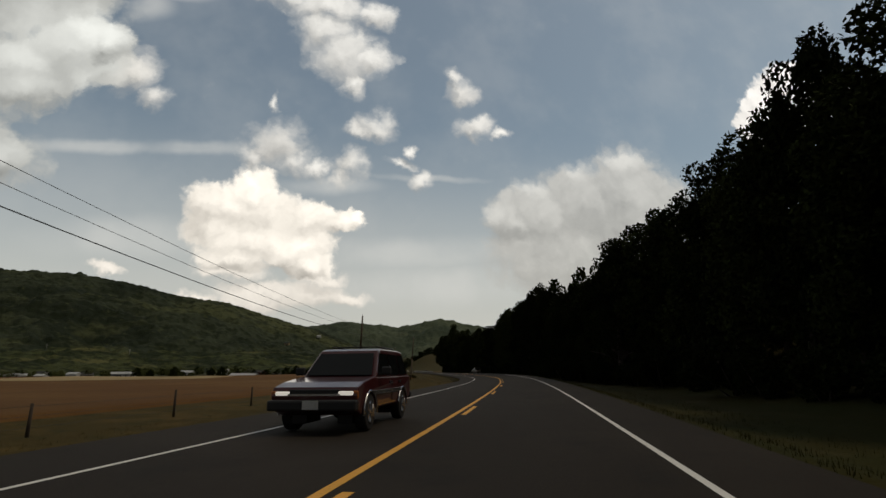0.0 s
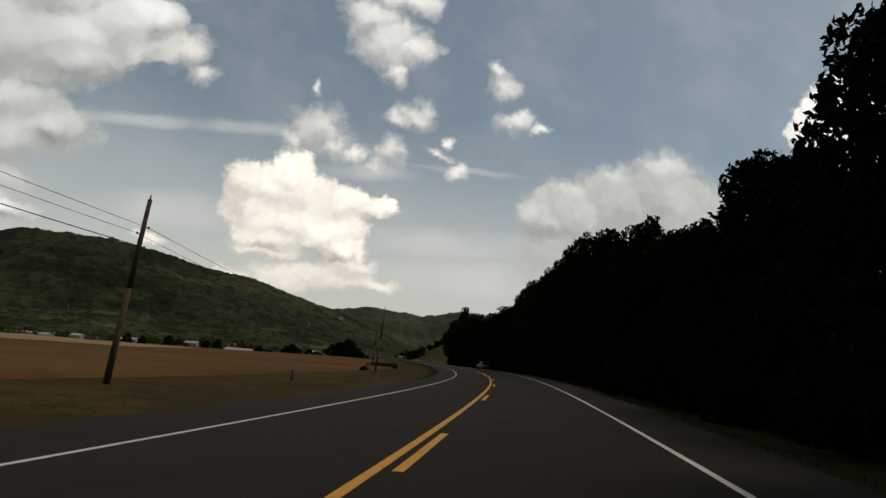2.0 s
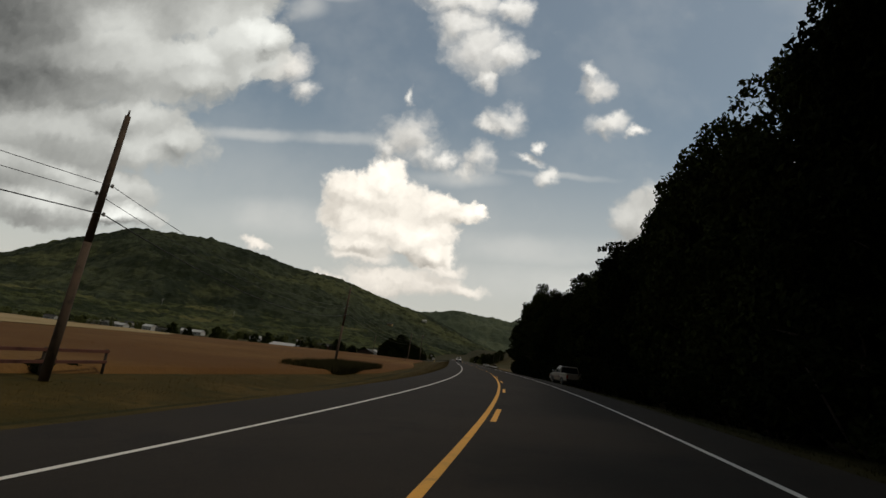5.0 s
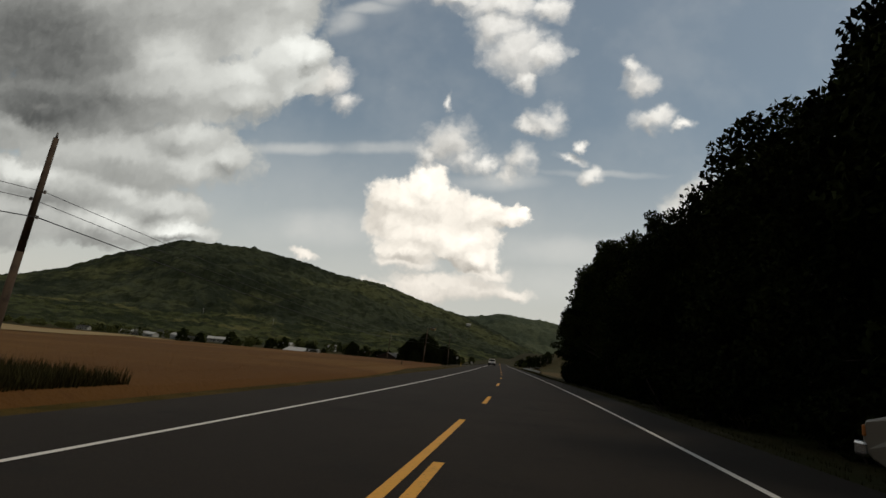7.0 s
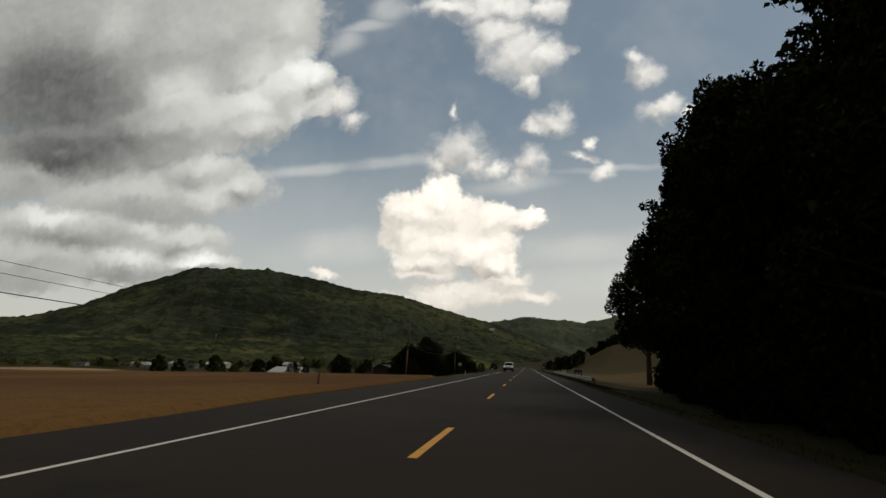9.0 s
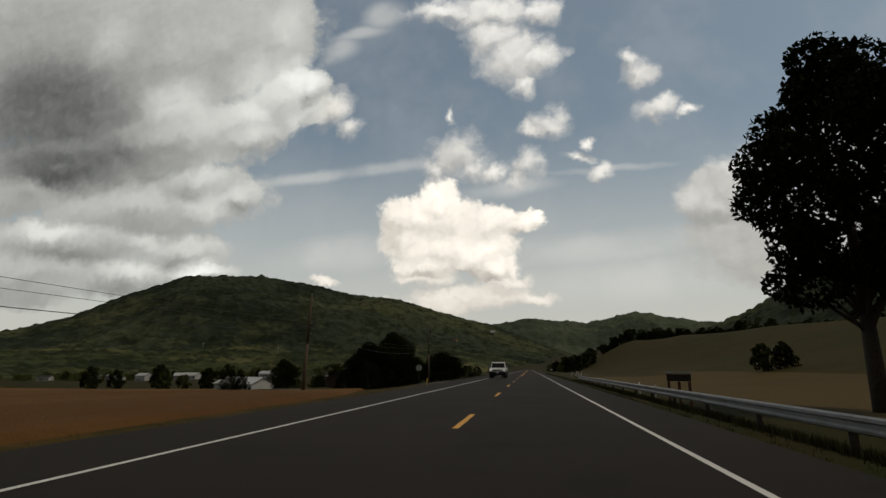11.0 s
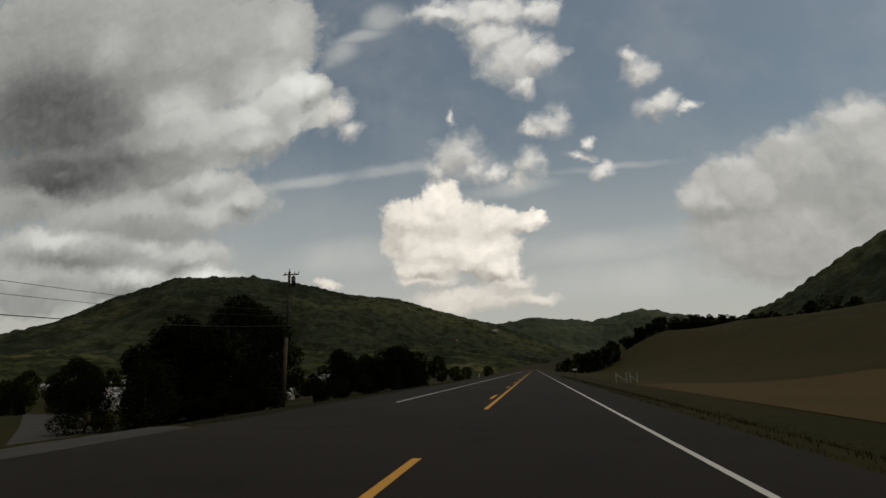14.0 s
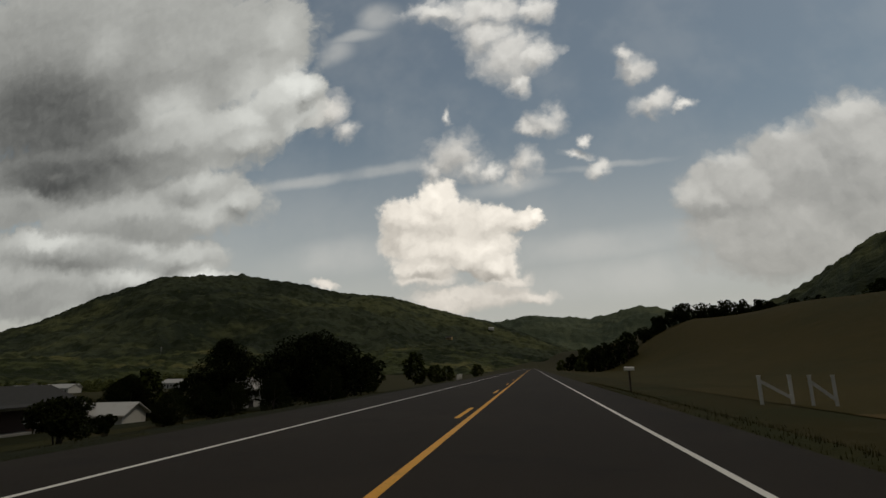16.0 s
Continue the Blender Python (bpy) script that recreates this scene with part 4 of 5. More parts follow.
def wheel(at, r, width, parent):
    ob = empty("wheel", at)
    ob.parent = parent
    bm = bmesh.new()
    bmesh.ops.create_cone(bm, cap_ends=True, segments=28, radius1=r, radius2=r, depth=width, matrix=pose(0, 0, 0, 90))
    caps = [e for e in bm.edges if len(e.link_faces) == 2 and e.calc_face_angle(0) > 1.0]
    bmesh.ops.bevel(bm, geom=caps, offset=0.04, segments=3, affect="EDGES", profile=0.5)
    part("tyre", bm, RUBBER, ob)
    side = 1 if at[1] > 0 else -1
    bm = bmesh.new()
    bmesh.ops.create_cone(bm, cap_ends=True, segments=24, radius1=r * 0.62, radius2=r * 0.62, depth=0.05, matrix=pose(0, side * (width / 2 - 0.01), 0, 90))
    for k in range(5):
        a = k * 2 * math.pi / 5
        add_box(bm, (r * 0.5, 0.03, 0.07), (math.cos(a) * r * 0.3, side * (width / 2 + 0.025), math.sin(a) * r * 0.3), (0, -math.degrees(a), 0))
    part("rim", bm, CHROME, ob)


def pane(name, corners, parent, mat=None, thick=0.012):
    """A slightly thick glass pane from four corners."""
    bm = bmesh.new()
    c = [Vector(p) for p in corners]
    n = (c[1] - c[0]).cross(c[2] - c[0]).normalized() * thick
    a = [bm.verts.new(p) for p in c]
    b = [bm.verts.new(p + n) for p in c]
    bm.faces.new(a)
    bm.faces.new(b[::-1])
    for i in range(4):
        bm.faces.new((a[i], a[(i + 1) % 4], b[(i + 1) % 4], b[i]))
    return part(name, bm, mat or CAR_GLASS, parent)


def vehicle(name, at, turn, spec, label, category, tilt=0.0):
    """A pickup or wagon from its measures."""
    L, W, H, belt, sill, r = spec["length"], spec["width"], spec["height"], spec["belt"], spec["sill"], spec["wheel"]
    paint, low_paint = spec["paint"], spec.get("low_paint", spec["paint"])
    hw, hl = W / 2, L / 2
    ax_f, ax_r = hl - spec["front"], -hl + spec["rear"]
    ob = empty(name, at, turn)
    ob.rotation_euler = (radians(tilt), 0, radians(turn))
    hood = belt - 0.02
    cab_b, cab_f = spec["cab_back"], spec["cab_front"]
    body = [(-hl + 0.05, sill + 0.12), (-hl, belt - 0.35), (-hl + 0.02, belt), (cab_f + 0.1, belt), (hl - 0.45, hood - 0.07), (hl - 0.08, hood - 0.16), (hl, hood - 0.32), (hl - 0.02, sill + 0.1), (hl - 0.15, sill)]
    body += arch(ax_f, r * 0.9, r + 0.09)[0:] + [(ax_f - r - 0.12, sill)] + [(ax_r + r + 0.12, sill)] + arch(ax_r, r * 0.9, r + 0.09) + [(ax_r - r - 0.12, sill)]
    side = lambda z: hw * (1.0 - 0.035 * max(0.0, (sill + 0.35 - z)) / 0.35 - 0.03 * max(0.0, z - belt + 0.25) / 0.25)
    part("body", prism(body, side), paint, ob, "", False)
    low = hw * 0.95
    top_in = spec.get("tumble", 0.78)
    cabin_half = lambda z: low + (hw * top_in - low) * min(1.0, max(0.0, (z - belt) / (H - belt)))
    rake_f, rake_b = spec["rake_front"], spec["rake_back"]
    cabin = [(cab_b, belt - 0.03), (cab_b + rake_b, H - 0.03), (cab_b + rake_b + 0.25, H), (cab_f - rake_f - 0.2, H), (cab_f - rake_f, H - 0.05), (cab_f, belt - 0.03)]
    part("cabin", prism(cabin, cabin_half), paint, ob)
    zt, zb = H - 0.12, belt + 0.03
    at_z = lambda x0, x1, z: x0 + (x1 - x0) * (z - belt) / (H - belt)
    xf_b, xf_t = at_z(cab_f, cab_f - rake_f, zb), at_z(cab_f, cab_f - rake_f, zt)
    yb, yt = cabin_half(zb) * 0.9, cabin_half(zt) * 0.88
    pane("windscreen", ((xf_b + 0.015, -yb, zb), (xf_b + 0.015, yb, zb), (xf_t + 0.015, yt, zt), (xf_t + 0.015, -yt, zt)), ob)
    xr_b, xr_t = at_z(cab_b, cab_b + rake_b, zb), at_z(cab_b, cab_b + rake_b, zt)
    pane("rear_window", ((xr_b - 0.015, yb, zb), (xr_b - 0.015, -yb, zb), (xr_t - 0.015, -yt, zt), (xr_t - 0.015, yt, zt)), ob)
    for s in (1, -1):
        ys_b, ys_t = s * (cabin_half(zb) + 0.004), s * (cabin_half(zt) + 0.004)
        for x0, x1 in spec["windows"]:
            def lean(x, z):
                k = (z - belt) / (H - belt)
                return min(max(x, cab_b + rake_b * k + 0.09), cab_f - rake_f * k - 0.09)
            c = ((lean(x0, zb), ys_b, zb), (lean(x1, zb), ys_b, zb), (lean(x1, zt), ys_t, zt), (lean(x0, zt), ys_t, zt))
            pane("side_window", c if s < 0 else c[::-1], ob)
        for x in spec["seams"]:
            box("door_seam", (0.014, 0.012, belt - sill - 0.16), (x, s * (hw * 0.995), (belt + sill) / 2), TRIM, ob)
            box("door_handle", (0.16, 0.03, 0.045), (x + 0.16, s * (hw + 0.006), belt - 0.13), TRIM, ob, bevel=0.008)
        box("side_moulding", (L * 0.5, 0.03, 0.09), ((ax_f + ax_r) / 2, s * (hw + 0.008), sill + 0.32), spec["moulding"], ob, bevel=0.01)
        bm = bmesh.new()
        add_box(bm, (0.12, 0.2, 0.17), (cab_f - rake_f * 0.25 - 0.1, s * (hw + 0.12), belt + 0.12), bevel=0.03)
        add_box(bm, (0.05, 0.14, 0.05), (cab_f - rake_f * 0.25 - 0.1, s * (hw - 0.02), belt + 0.06))
        part("wing_mirror", bm, CHROME if spec.get("chrome_mirror") else TRIM, ob)
        box("headlamp", (0.06, 0.3, 0.13), (hl - 0.035, s * (hw - 0.24), hood - 0.3), spec["lamp"], ob, bevel=0.02)
        box("indicator", (0.06, 0.1, 0.15), (hl - 0.05, s * (hw - 0.045), hood - 0.3), AMBER, ob, bevel=0.02)
        box("tail_lamp", (0.05, 0.14, 0.34), (-hl - 0.002, s * (hw - 0.1), belt - 0.3), TAIL_RED, ob, bevel=0.02)
        for x in (ax_f, ax_r):
            wheel((x, s * (hw - 0.12), r), r, 0.24, ob)
            bm = bmesh.new()
            pts = arch(x, r * 0.9, r + 0.1, 12)
            for a, b in zip(pts, pts[1:]):
                add_tube(bm, (a[0], s * (hw + 0.005), a[1]), (b[0], s * (hw + 0.005), b[1]), 0.022, 0.022, 6)
            part("arch_trim", bm, spec["arch"], ob)
            box("wheel_well", (r * 2.1, 0.3, r * 1.2), (x, s * (hw - 0.4), r * 1.05), TRIM, ob)
    bm = bmesh.new()
    add_box(bm, (0.07, W - 0.72, 0.2), (hl - 0.05, 0, hood - 0.3), bevel=0.015)
    part("grille", bm, TRIM, ob)
    box("grille_bar", (0.08, W - 0.7, 0.035), (hl - 0.04, 0, hood - 0.3), spec["moulding"] if spec["moulding"] is CHROME else TRIM, ob)
    box("front_bumper", (0.22, W + 0.02, 0.2), (hl + 0.03, 0, sill + 0.13), spec["bumper"], ob, bevel=0.04)
    box("rear_bumper", (0.2, W, 0.17), (-hl - 0.02, 0, sill + 0.14), spec["bumper"], ob, bevel=0.04)
    box("plate", (0.012, 0.31, 0.16), (hl + 0.145, 0, sill + 0.14), WHITE_WALL, ob, label="plain number plate panel")
    box("underbody", (L * 0.8, W * 0.7, 0.16), (0, 0, sill + 0.02), TRIM, ob)
    if spec.get("fascia"):
        box("lower_fascia", (0.1, W - 0.14, 0.3), (hl - 0.03, 0, hood - 0.56), TRIM, ob, bevel=0.03, label="black plastic lower front")
        box("valance", (0.5, W + 0.01, 0.34), (hl - 0.2, 0, sill + 0.0), TRIM, ob, bevel=0.05, label="black plastic front valance")
        box("upper_grille", (0.08, W - 0.86, 0.1), (hl - 0.05, 0, hood - 0.235), TRIM, ob, bevel=0.012)
        box("chrome_bar", (0.1, W - 0.3, 0.05), (hl - 0.02, 0, hood - 0.395), CHROME, ob, bevel=0.012, label="chrome bar across the grille")
        box("bumper_strip", (0.05, W - 0.06, 0.035), (hl + 0.13, 0, sill + 0.235), CHROME, ob, bevel=0.008, label="thin chrome strip on the bumper")
        bm = bmesh.new()
        add_box(bm, (1.1, W * 0.56, 0.05), (hl - 0.98, 0, hood - 0.045), (0, 4.5, 0), 0.024)
        part("hood", bm, paint, ob)
        for s in (1, -1):
            box("side_lamp", (0.06, 0.34, 0.09), (hl - 0.03, s * (hw - 0.22), hood - 0.46), AMBER, ob, bevel=0.015)
            for x in (ax_f, ax_r):
                bm = bmesh.new()
                pts = arch(x, r * 0.9, r + 0.11, 12)
                for a, b in zip(pts, pts[1:]):
                    add_tube(bm, (a[0], s * (hw + 0.0), a[1]), (b[0], s * (hw + 0.0), b[1]), 0.085, 0.085, 8)
                part("wheel_flare", bm, TRIM, ob, "black plastic wheel flare")
    if spec.get("rack"):
        for s in (1, -1):
            tube("roof_rail", (cab_b + rake_b + 0.3, s * hw * 0.62, H + 0.05), (cab_f - rake_f - 0.35, s * hw * 0.62, H + 0.05), 0.018, 0.018, TRIM, ob, 8)
        for x in (cab_b + rake_b + 0.5, cab_f - rake_f - 0.6):
            tube("rack_bar", (x, -hw * 0.62, H + 0.06), (x, hw * 0.62, H + 0.06), 0.014, 0.014, TRIM, ob, 8)
    if spec.get("bed"):
        box("bed_liner", (cab_b + hl - 0.2, W - 0.3, 0.02), ((cab_b - hl) / 2, 0, belt + 0.004), TRIM, ob)
        for s in (1, -1):
            box("bed_rail", (cab_b + hl - 0.06, 0.12, 0.05), ((cab_b - hl) / 2, s * (hw - 0.09), belt + 0.015), paint, ob, bevel=0.012)
    return tagged(ob, label, category)


PICKUP = dict(length=6.0, width=2.0, height=1.95, belt=1.25, sill=0.55, wheel=0.4, front=0.98, rear=1.25, cab_back=-0.95, cab_front=1.35, rake_front=0.78, rake_back=0.14, windows=((-0.8, -0.3), (-0.2, 1.05)), seams=(-0.24,), fascia=True, paint=WHITE_PAINT, moulding=TRIM, arch=TRIM, bumper=TRIM, lamp=LAMP_ON, chrome_mirror=True, bed=True)
WAGON = dict(length=4.6, width=1.74, height=1.66, belt=1.04, sill=0.4, wheel=0.35, front=0.85, rear=0.95, cab_back=-2.2, cab_front=0.95, rake_front=0.68, rake_back=0.3, windows=((-2.0, -1.25), (-1.15, -0.35), (-0.27, 0.75)), seams=(-0.31, -1.2), paint=MAROON_PAINT, moulding=CHROME, arch=CHROME, bumper=TRIM, lamp=LAMP_ON, rack=True)
PARKED = dict(PICKUP, paint=SILVER_PAINT, moulding=MAROON_PAINT, bumper=CHROME, lamp=LAMP_OFF, windows=((-0.5, 0.95),), cab_back=-0.6, length=5.2, height=1.8, belt=1.14, sill=0.45, wheel=0.37, fascia=False, seams=(-0.3,))
s = s_at(322.0)
vehicle("pickup_truck", road(s, -2.4, 0.004), -90, PICKUP, "white extended-cab pickup truck with lit headlamps on the far lane", "pickup truck")
s = s_at(11.4)
x, y, z = road(s, -2.15, 0.01)
vehicle("estate_car", (x, y, z), -90 + math.degrees(np.interp(s, s_line, h_line)), WAGON, "dark maroon off-road estate car with lit headlamps and silver trim", "car", 1.0)
x, y, _ = road(s_at(165.1), 6.9)
vehicle("pickup_truck", (x, y, land_at(x, y) + 0.06), 96, PARKED, "tan and maroon pickup truck parked on the verge by the wood", "pickup truck", -1.0)


# ---- buildings: each stands at its own origin, ridge along x ----
def opening(parent, name, size, at, mat, frame_mat=None):
    """A window or door with its frame, set on a wall face; at is its middle, facing -y or +y."""
    w, h = size
    x, y, z, facing = at
    ob = box(name, (w, 0.05, h), (x, y + facing * 0.012, z), mat, parent)
    bm = bmesh.new()
    for dx in (-w / 2 - 0.04, w / 2 + 0.04):
        add_box(bm, (0.08, 0.08, h + 0.16), (x + dx, y + facing * 0.02, z))
    for dz in (-h / 2 - 0.04, h / 2 + 0.04):
        add_box(bm, (w, 0.08, 0.08), (x, y + facing * 0.02, z + dz))
    part("frame", bm, frame_mat or WHITE_WOOD, ob)
    return ob


def house(name, at, turn, length, depth, wall_h, roof_h, wall_mat, roof_mat, label, category="house", windows=(), doors=(), eave=0.45, porch=None, wing=None):
    ob = empty(name, at, turn)
    bm = bmesh.new()
    hx, hy = length / 2, depth / 2
    p = [(-hx, -hy, -1.0), (hx, -hy, -1.0), (hx, hy, -1.0), (-hx, hy, -1.0), (-hx, -hy, wall_h), (hx, -hy, wall_h), (hx, hy, wall_h), (-hx, hy, wall_h), (-hx, 0, wall_h + roof_h), (hx, 0, wall_h + roof_h)]
    v = [bm.verts.new(q) for q in p]
    for f in ((0, 1, 5, 4), (2, 3, 7, 6), (1, 2, 6, 9, 5), (3, 0, 4, 8, 7), (3, 2, 1, 0)):
        bm.faces.new([v[i] for i in f])
    part("wall", bm, wall_mat, ob)
    slope = roof_h / hy
    for s in (-1, 1):
        bm = bmesh.new()
        q = [(-hx - eave, 0, wall_h + roof_h + 0.02), (hx + eave, 0, wall_h + roof_h + 0.02), (hx + eave, s * (hy + eave), wall_h - slope * eave + 0.02), (-hx - eave, s * (hy + eave), wall_h - slope * eave + 0.02)]
        a = [bm.verts.new(c) for c in q]
        b = [bm.verts.new((c[0], c[1], c[2] + 0.14)) for c in q]
        bm.faces.new(a)
        bm.faces.new(b)
        for i in range(4):
            bm.faces.new((a[i], a[(i + 1) % 4], b[(i + 1) % 4], b[i]))
        part("roof", bm, roof_mat, ob)
        box("fascia", (length + 2 * eave, 0.04, 0.2), (0, s * (hy + eave + 0.02), wall_h - slope * eave + 0.06), WHITE_WOOD, ob)
    for x, z, w, h, s in windows:
        opening(ob, "window", (w, h), (x, s * hy, z, s), WINDOW_GLASS)
    for x, w, h, s, mat in doors:
        opening(ob, "door", (w, h), (x, s * hy, h / 2, s), mat)
    if porch:
        x0, x1, out, s, posts = porch
        box("porch_floor", (x1 - x0, out, 0.2), ((x0 + x1) / 2, s * (hy + out / 2), 0.0), GREY_WALL, ob)
        bm = bmesh.new()
        add_box(bm, (x1 - x0 + 0.6, out + 0.5, 0.12), ((x0 + x1) / 2, s * (hy + out / 2 + 0.1), wall_h + 0.05), (s * -4, 0, 0))
        part("porch_roof", bm, roof_mat, ob)
        box("porch_beam", (x1 - x0 + 0.5, 0.1, 0.2), ((x0 + x1) / 2, s * (hy + out - 0.1), wall_h - 0.16), WHITE_WOOD, ob)
        for k in range(posts):
            x = x0 + 0.15 + (x1 - x0 - 0.3) * k / (posts - 1)
            box("porch_post", (0.13, 0.13, wall_h - 0.2), (x, s * (hy + out - 0.1), wall_h / 2), WHITE_WOOD, ob, bevel=0.012)
    return tagged(ob, label, category, "valley buildings")


z = -4.0
# the long ranch house beside the road: its front looks across the lawn to the road
house("ranch_house", (-51.2, 411.5, z), 90, 23.0, 8.6, 2.45, 1.7, BROWN_WALL, SHINGLE, "dark brick ranch house with grey roof and white porch posts", "house",
      windows=((-8.5, 1.4, 1.6, 1.1, -1), (-4.5, 1.4, 1.6, 1.1, -1), (6.2, 1.4, 2.0, 1.1, -1), (9.6, 1.5, 1.2, 0.9, -1)), doors=((1.0, 0.95, 2.05, -1, WHITE_WOOD),), porch=(-6.8, 5.2, 1.7, -1, 4))
house("garage", (-55.2, 436.5, z - 2.1), 12, 7.6, 6.0, 2.3, 1.3, WHITE_WALL, METAL_ROOF, "small white garage with a pale metal roof", "garage", windows=((-2.4, 1.3, 0.8, 0.8, -1),), doors=((1.0, 2.5, 1.95, -1, TRIM),))
house("barn", (-110, 453, land_at(-110, 453)), -20, 21, 11, 3.8, 2.3, WHITE_WALL, METAL_ROOF, "long white metal barn across the field", "barn", doors=((3.0, 4.5, 3.2, -1, TRIM), (-8.0, 1.2, 2.1, -1, GREY_WALL)), windows=((-4.5, 2.2, 1.4, 1.0, -1), (9.5, 2.2, 1.4, 1.0, -1)))
house("farmhouse", (-59, 482, land_at(-59, 482)), 25, 8, 7, 4.6, 2.2, WHITE_WALL, METAL_ROOF, "white two-storey farmhouse among dark trees", "house", windows=((-2.2, 1.5, 0.9, 1.4, -1), (2.2, 1.5, 0.9, 1.4, -1), (-2.2, 4.0, 0.9, 1.3, -1), (2.2, 4.0, 0.9, 1.3, -1)), doors=((0, 1.0, 2.1, -1, TRIM),))
FAR_HOUSES = ((-128, 640, 20, 9, 3.4, RED_WALL, SHINGLE, "long dull red farm shed in the valley", "shed"), (-172, 700, 8, 7, 4.2, WHITE_WALL, METAL_ROOF, "narrow white house with a pale roof in the valley", "house"),
              (-258, 640, 12, 8, 3.0, WHITE_WALL, METAL_ROOF, "white house with a pale roof in the valley", "house"), (-272, 652, 16, 9, 3.2, GREY_WALL, METAL_ROOF, "grey metal farm shed in the valley", "shed"),
              (-327, 675, 13, 8, 4.6, WHITE_WALL, METAL_ROOF, "white gabled farm building in the valley", "farm building"), (-318, 680, 16, 10, 4.0, GREY_WALL, SHINGLE, "grey house among valley trees", "house"),
              (-414, 742, 26, 9, 3.6, WHITE_WALL, METAL_ROOF, "long white farm building at the foot of the hill", "farm building"), (-432, 738, 13, 8, 3.0, WHITE_WALL, METAL_ROOF, "white house at the foot of the hill", "house"),
              (-398, 756, 14, 9, 6.0, WHITE_WALL, SHINGLE, "tall white house with a dark roof below the hill", "house"), (-470, 720, 12, 8, 3.0, WHITE_WALL, SHINGLE, "small white house with a dark roof in the valley", "house"),
              (-205, 660, 13, 8, 3.0, WHITE_WALL, METAL_ROOF, "low white house with a pale roof in the valley", "house"), (-92, 520, 11, 8, 3.0, RED_WALL, SHINGLE, "dull red outbuilding beside the farm trees", "shed"), (-368, 693, 12, 8, 3.4, WHITE_WALL, METAL_ROOF, "white shed with a pale roof beyond the field", "shed"))
for i, (x, y, length, depth, wall_h, wall_mat, roof_mat, label, category) in enumerate(FAR_HOUSES):
    house("house" if category == "house" else "farm_shed", (x, y, land_at(x, y)), (-18, 10, -8, 22)[i % 4], length, depth, wall_h, 2.0, wall_mat, roof_mat, label, category,
          windows=((-length * 0.3, 1.5, 1.2, 1.1, -1), (length * 0.05, 1.5, 1.2, 1.1, -1), (length * 0.36, 1.5, 1.2, 1.1, -1)), doors=((-length * 0.12, 1.2, 2.1, -1, TRIM),))
for azimuth, elevation, turn, label in ((-3.9, 3.75, 20, "small pale hillside house high in the woods"), (-8.1, 2.9, -15, "small tan hillside house among the trees")):
    x, y, z = on_hill(azimuth, elevation)
    house("hillside_house", (x, y, z - 1.0), turn, 13, 9, 4.2, 2.6, WHITE_WALL if azimuth > -5 else STUBBLE, METAL_ROOF if azimuth > -5 else SHINGLE, label, "house", windows=((-4, 2, 1.6, 1.5, -1), (4, 2, 1.6, 1.5, -1)), doors=((0, 1.2, 2.2, -1, TRIM),))
for azimuth, elevation, h in ((-34.3, 1.5, 13.0), (-27.1, 1.3, 11.0)):
    x, y, z = on_hill(azimuth, elevation)
    ob = empty("utility_pole", (x, y, z - 1.0))
    tube("pole", (0, 0, 0), (0, 0, h), 0.45, 0.35, STEEL, ob)
    box("crossarm", (5.0, 0.3, 0.4), (0, 0, h - 1.5), STEEL, ob, bevel=0.03)
    tagged(ob, "pale far-off power pole on the foothill", "utility pole", "hill power poles")

# ---- valley trees ----
valley_kinds = [make_tree("tree", 61, 8.0, 3.6, 0.8, 900, 0.55, DARK_LEAF, 0.2, 22), make_tree("tree", 62, 6.0, 3.2, 0.5, 900, 0.48, MID_LEAF, 0.16, 20), make_tree("tree", 63, 11.0, 4.6, 1.0, 1100, 0.62, LEAF, 0.24, 24)]
VALLEY_LABELS = ("dark round tree in the valley", "low green tree in the valley", "tall dark tree beside the valley farms")
spots = [(-194, 470, 0.9), (-186, 476, 0.8), (-163, 478, 1.1), (-156, 482, 1.0), (-170, 484, 0.9), (-139, 474, 0.8), (-132, 478, 0.9), (-100, 480, 0.8), (-94, 485, 0.9), (-80, 476, 0.9), (-73, 482, 1.0), (-66, 492, 1.0), (-46, 492, 1.2), (-52, 500, 1.2), (-40, 505, 1.1), (-28, 560, 0.9), (-34, 570, 1.0), (-44, 580, 1.1), (-24, 620, 0.9)]
for x, y, size in spots:
    plant(valley_kinds, VALLEY_LABELS, "tree", "valley trees", x, y, rng.uniform(0, 6.3), size)
far_spots = []
for i in range(64):
    k = i / 63
    x, y = -110 - 380 * k + rng.uniform(-8, 8), 620 + 110 * min(1, k * 2.2) + rng.uniform(-14, 40)
    far_spots.append((x, y, rng.uniform(6.5, 11.5), rng.uniform(3.2, 5.4)))
thicket("valley_trees", far_spots[::2], 700, 0.42, LEAF, "dark green trees round the far valley farms", 21)
thicket("valley_trees", far_spots[1::2], 700, 0.42, HEDGE_LEAF, "light green trees round the far valley farms", 22)
far_spots = []
for i in range(80):
    far_spots.append((-230 - i * 6.5 + rng.uniform(-5, 5), 690 + rng.uniform(-15, 60) - max(0, i - 40) * 3, rng.uniform(5, 10), rng.uniform(3.2, 5.5)))
thicket("valley_hedgerow", far_spots, 700, 0.45, HEDGE_LEAF, "light green hedgerow trees beyond the grain field", 23)

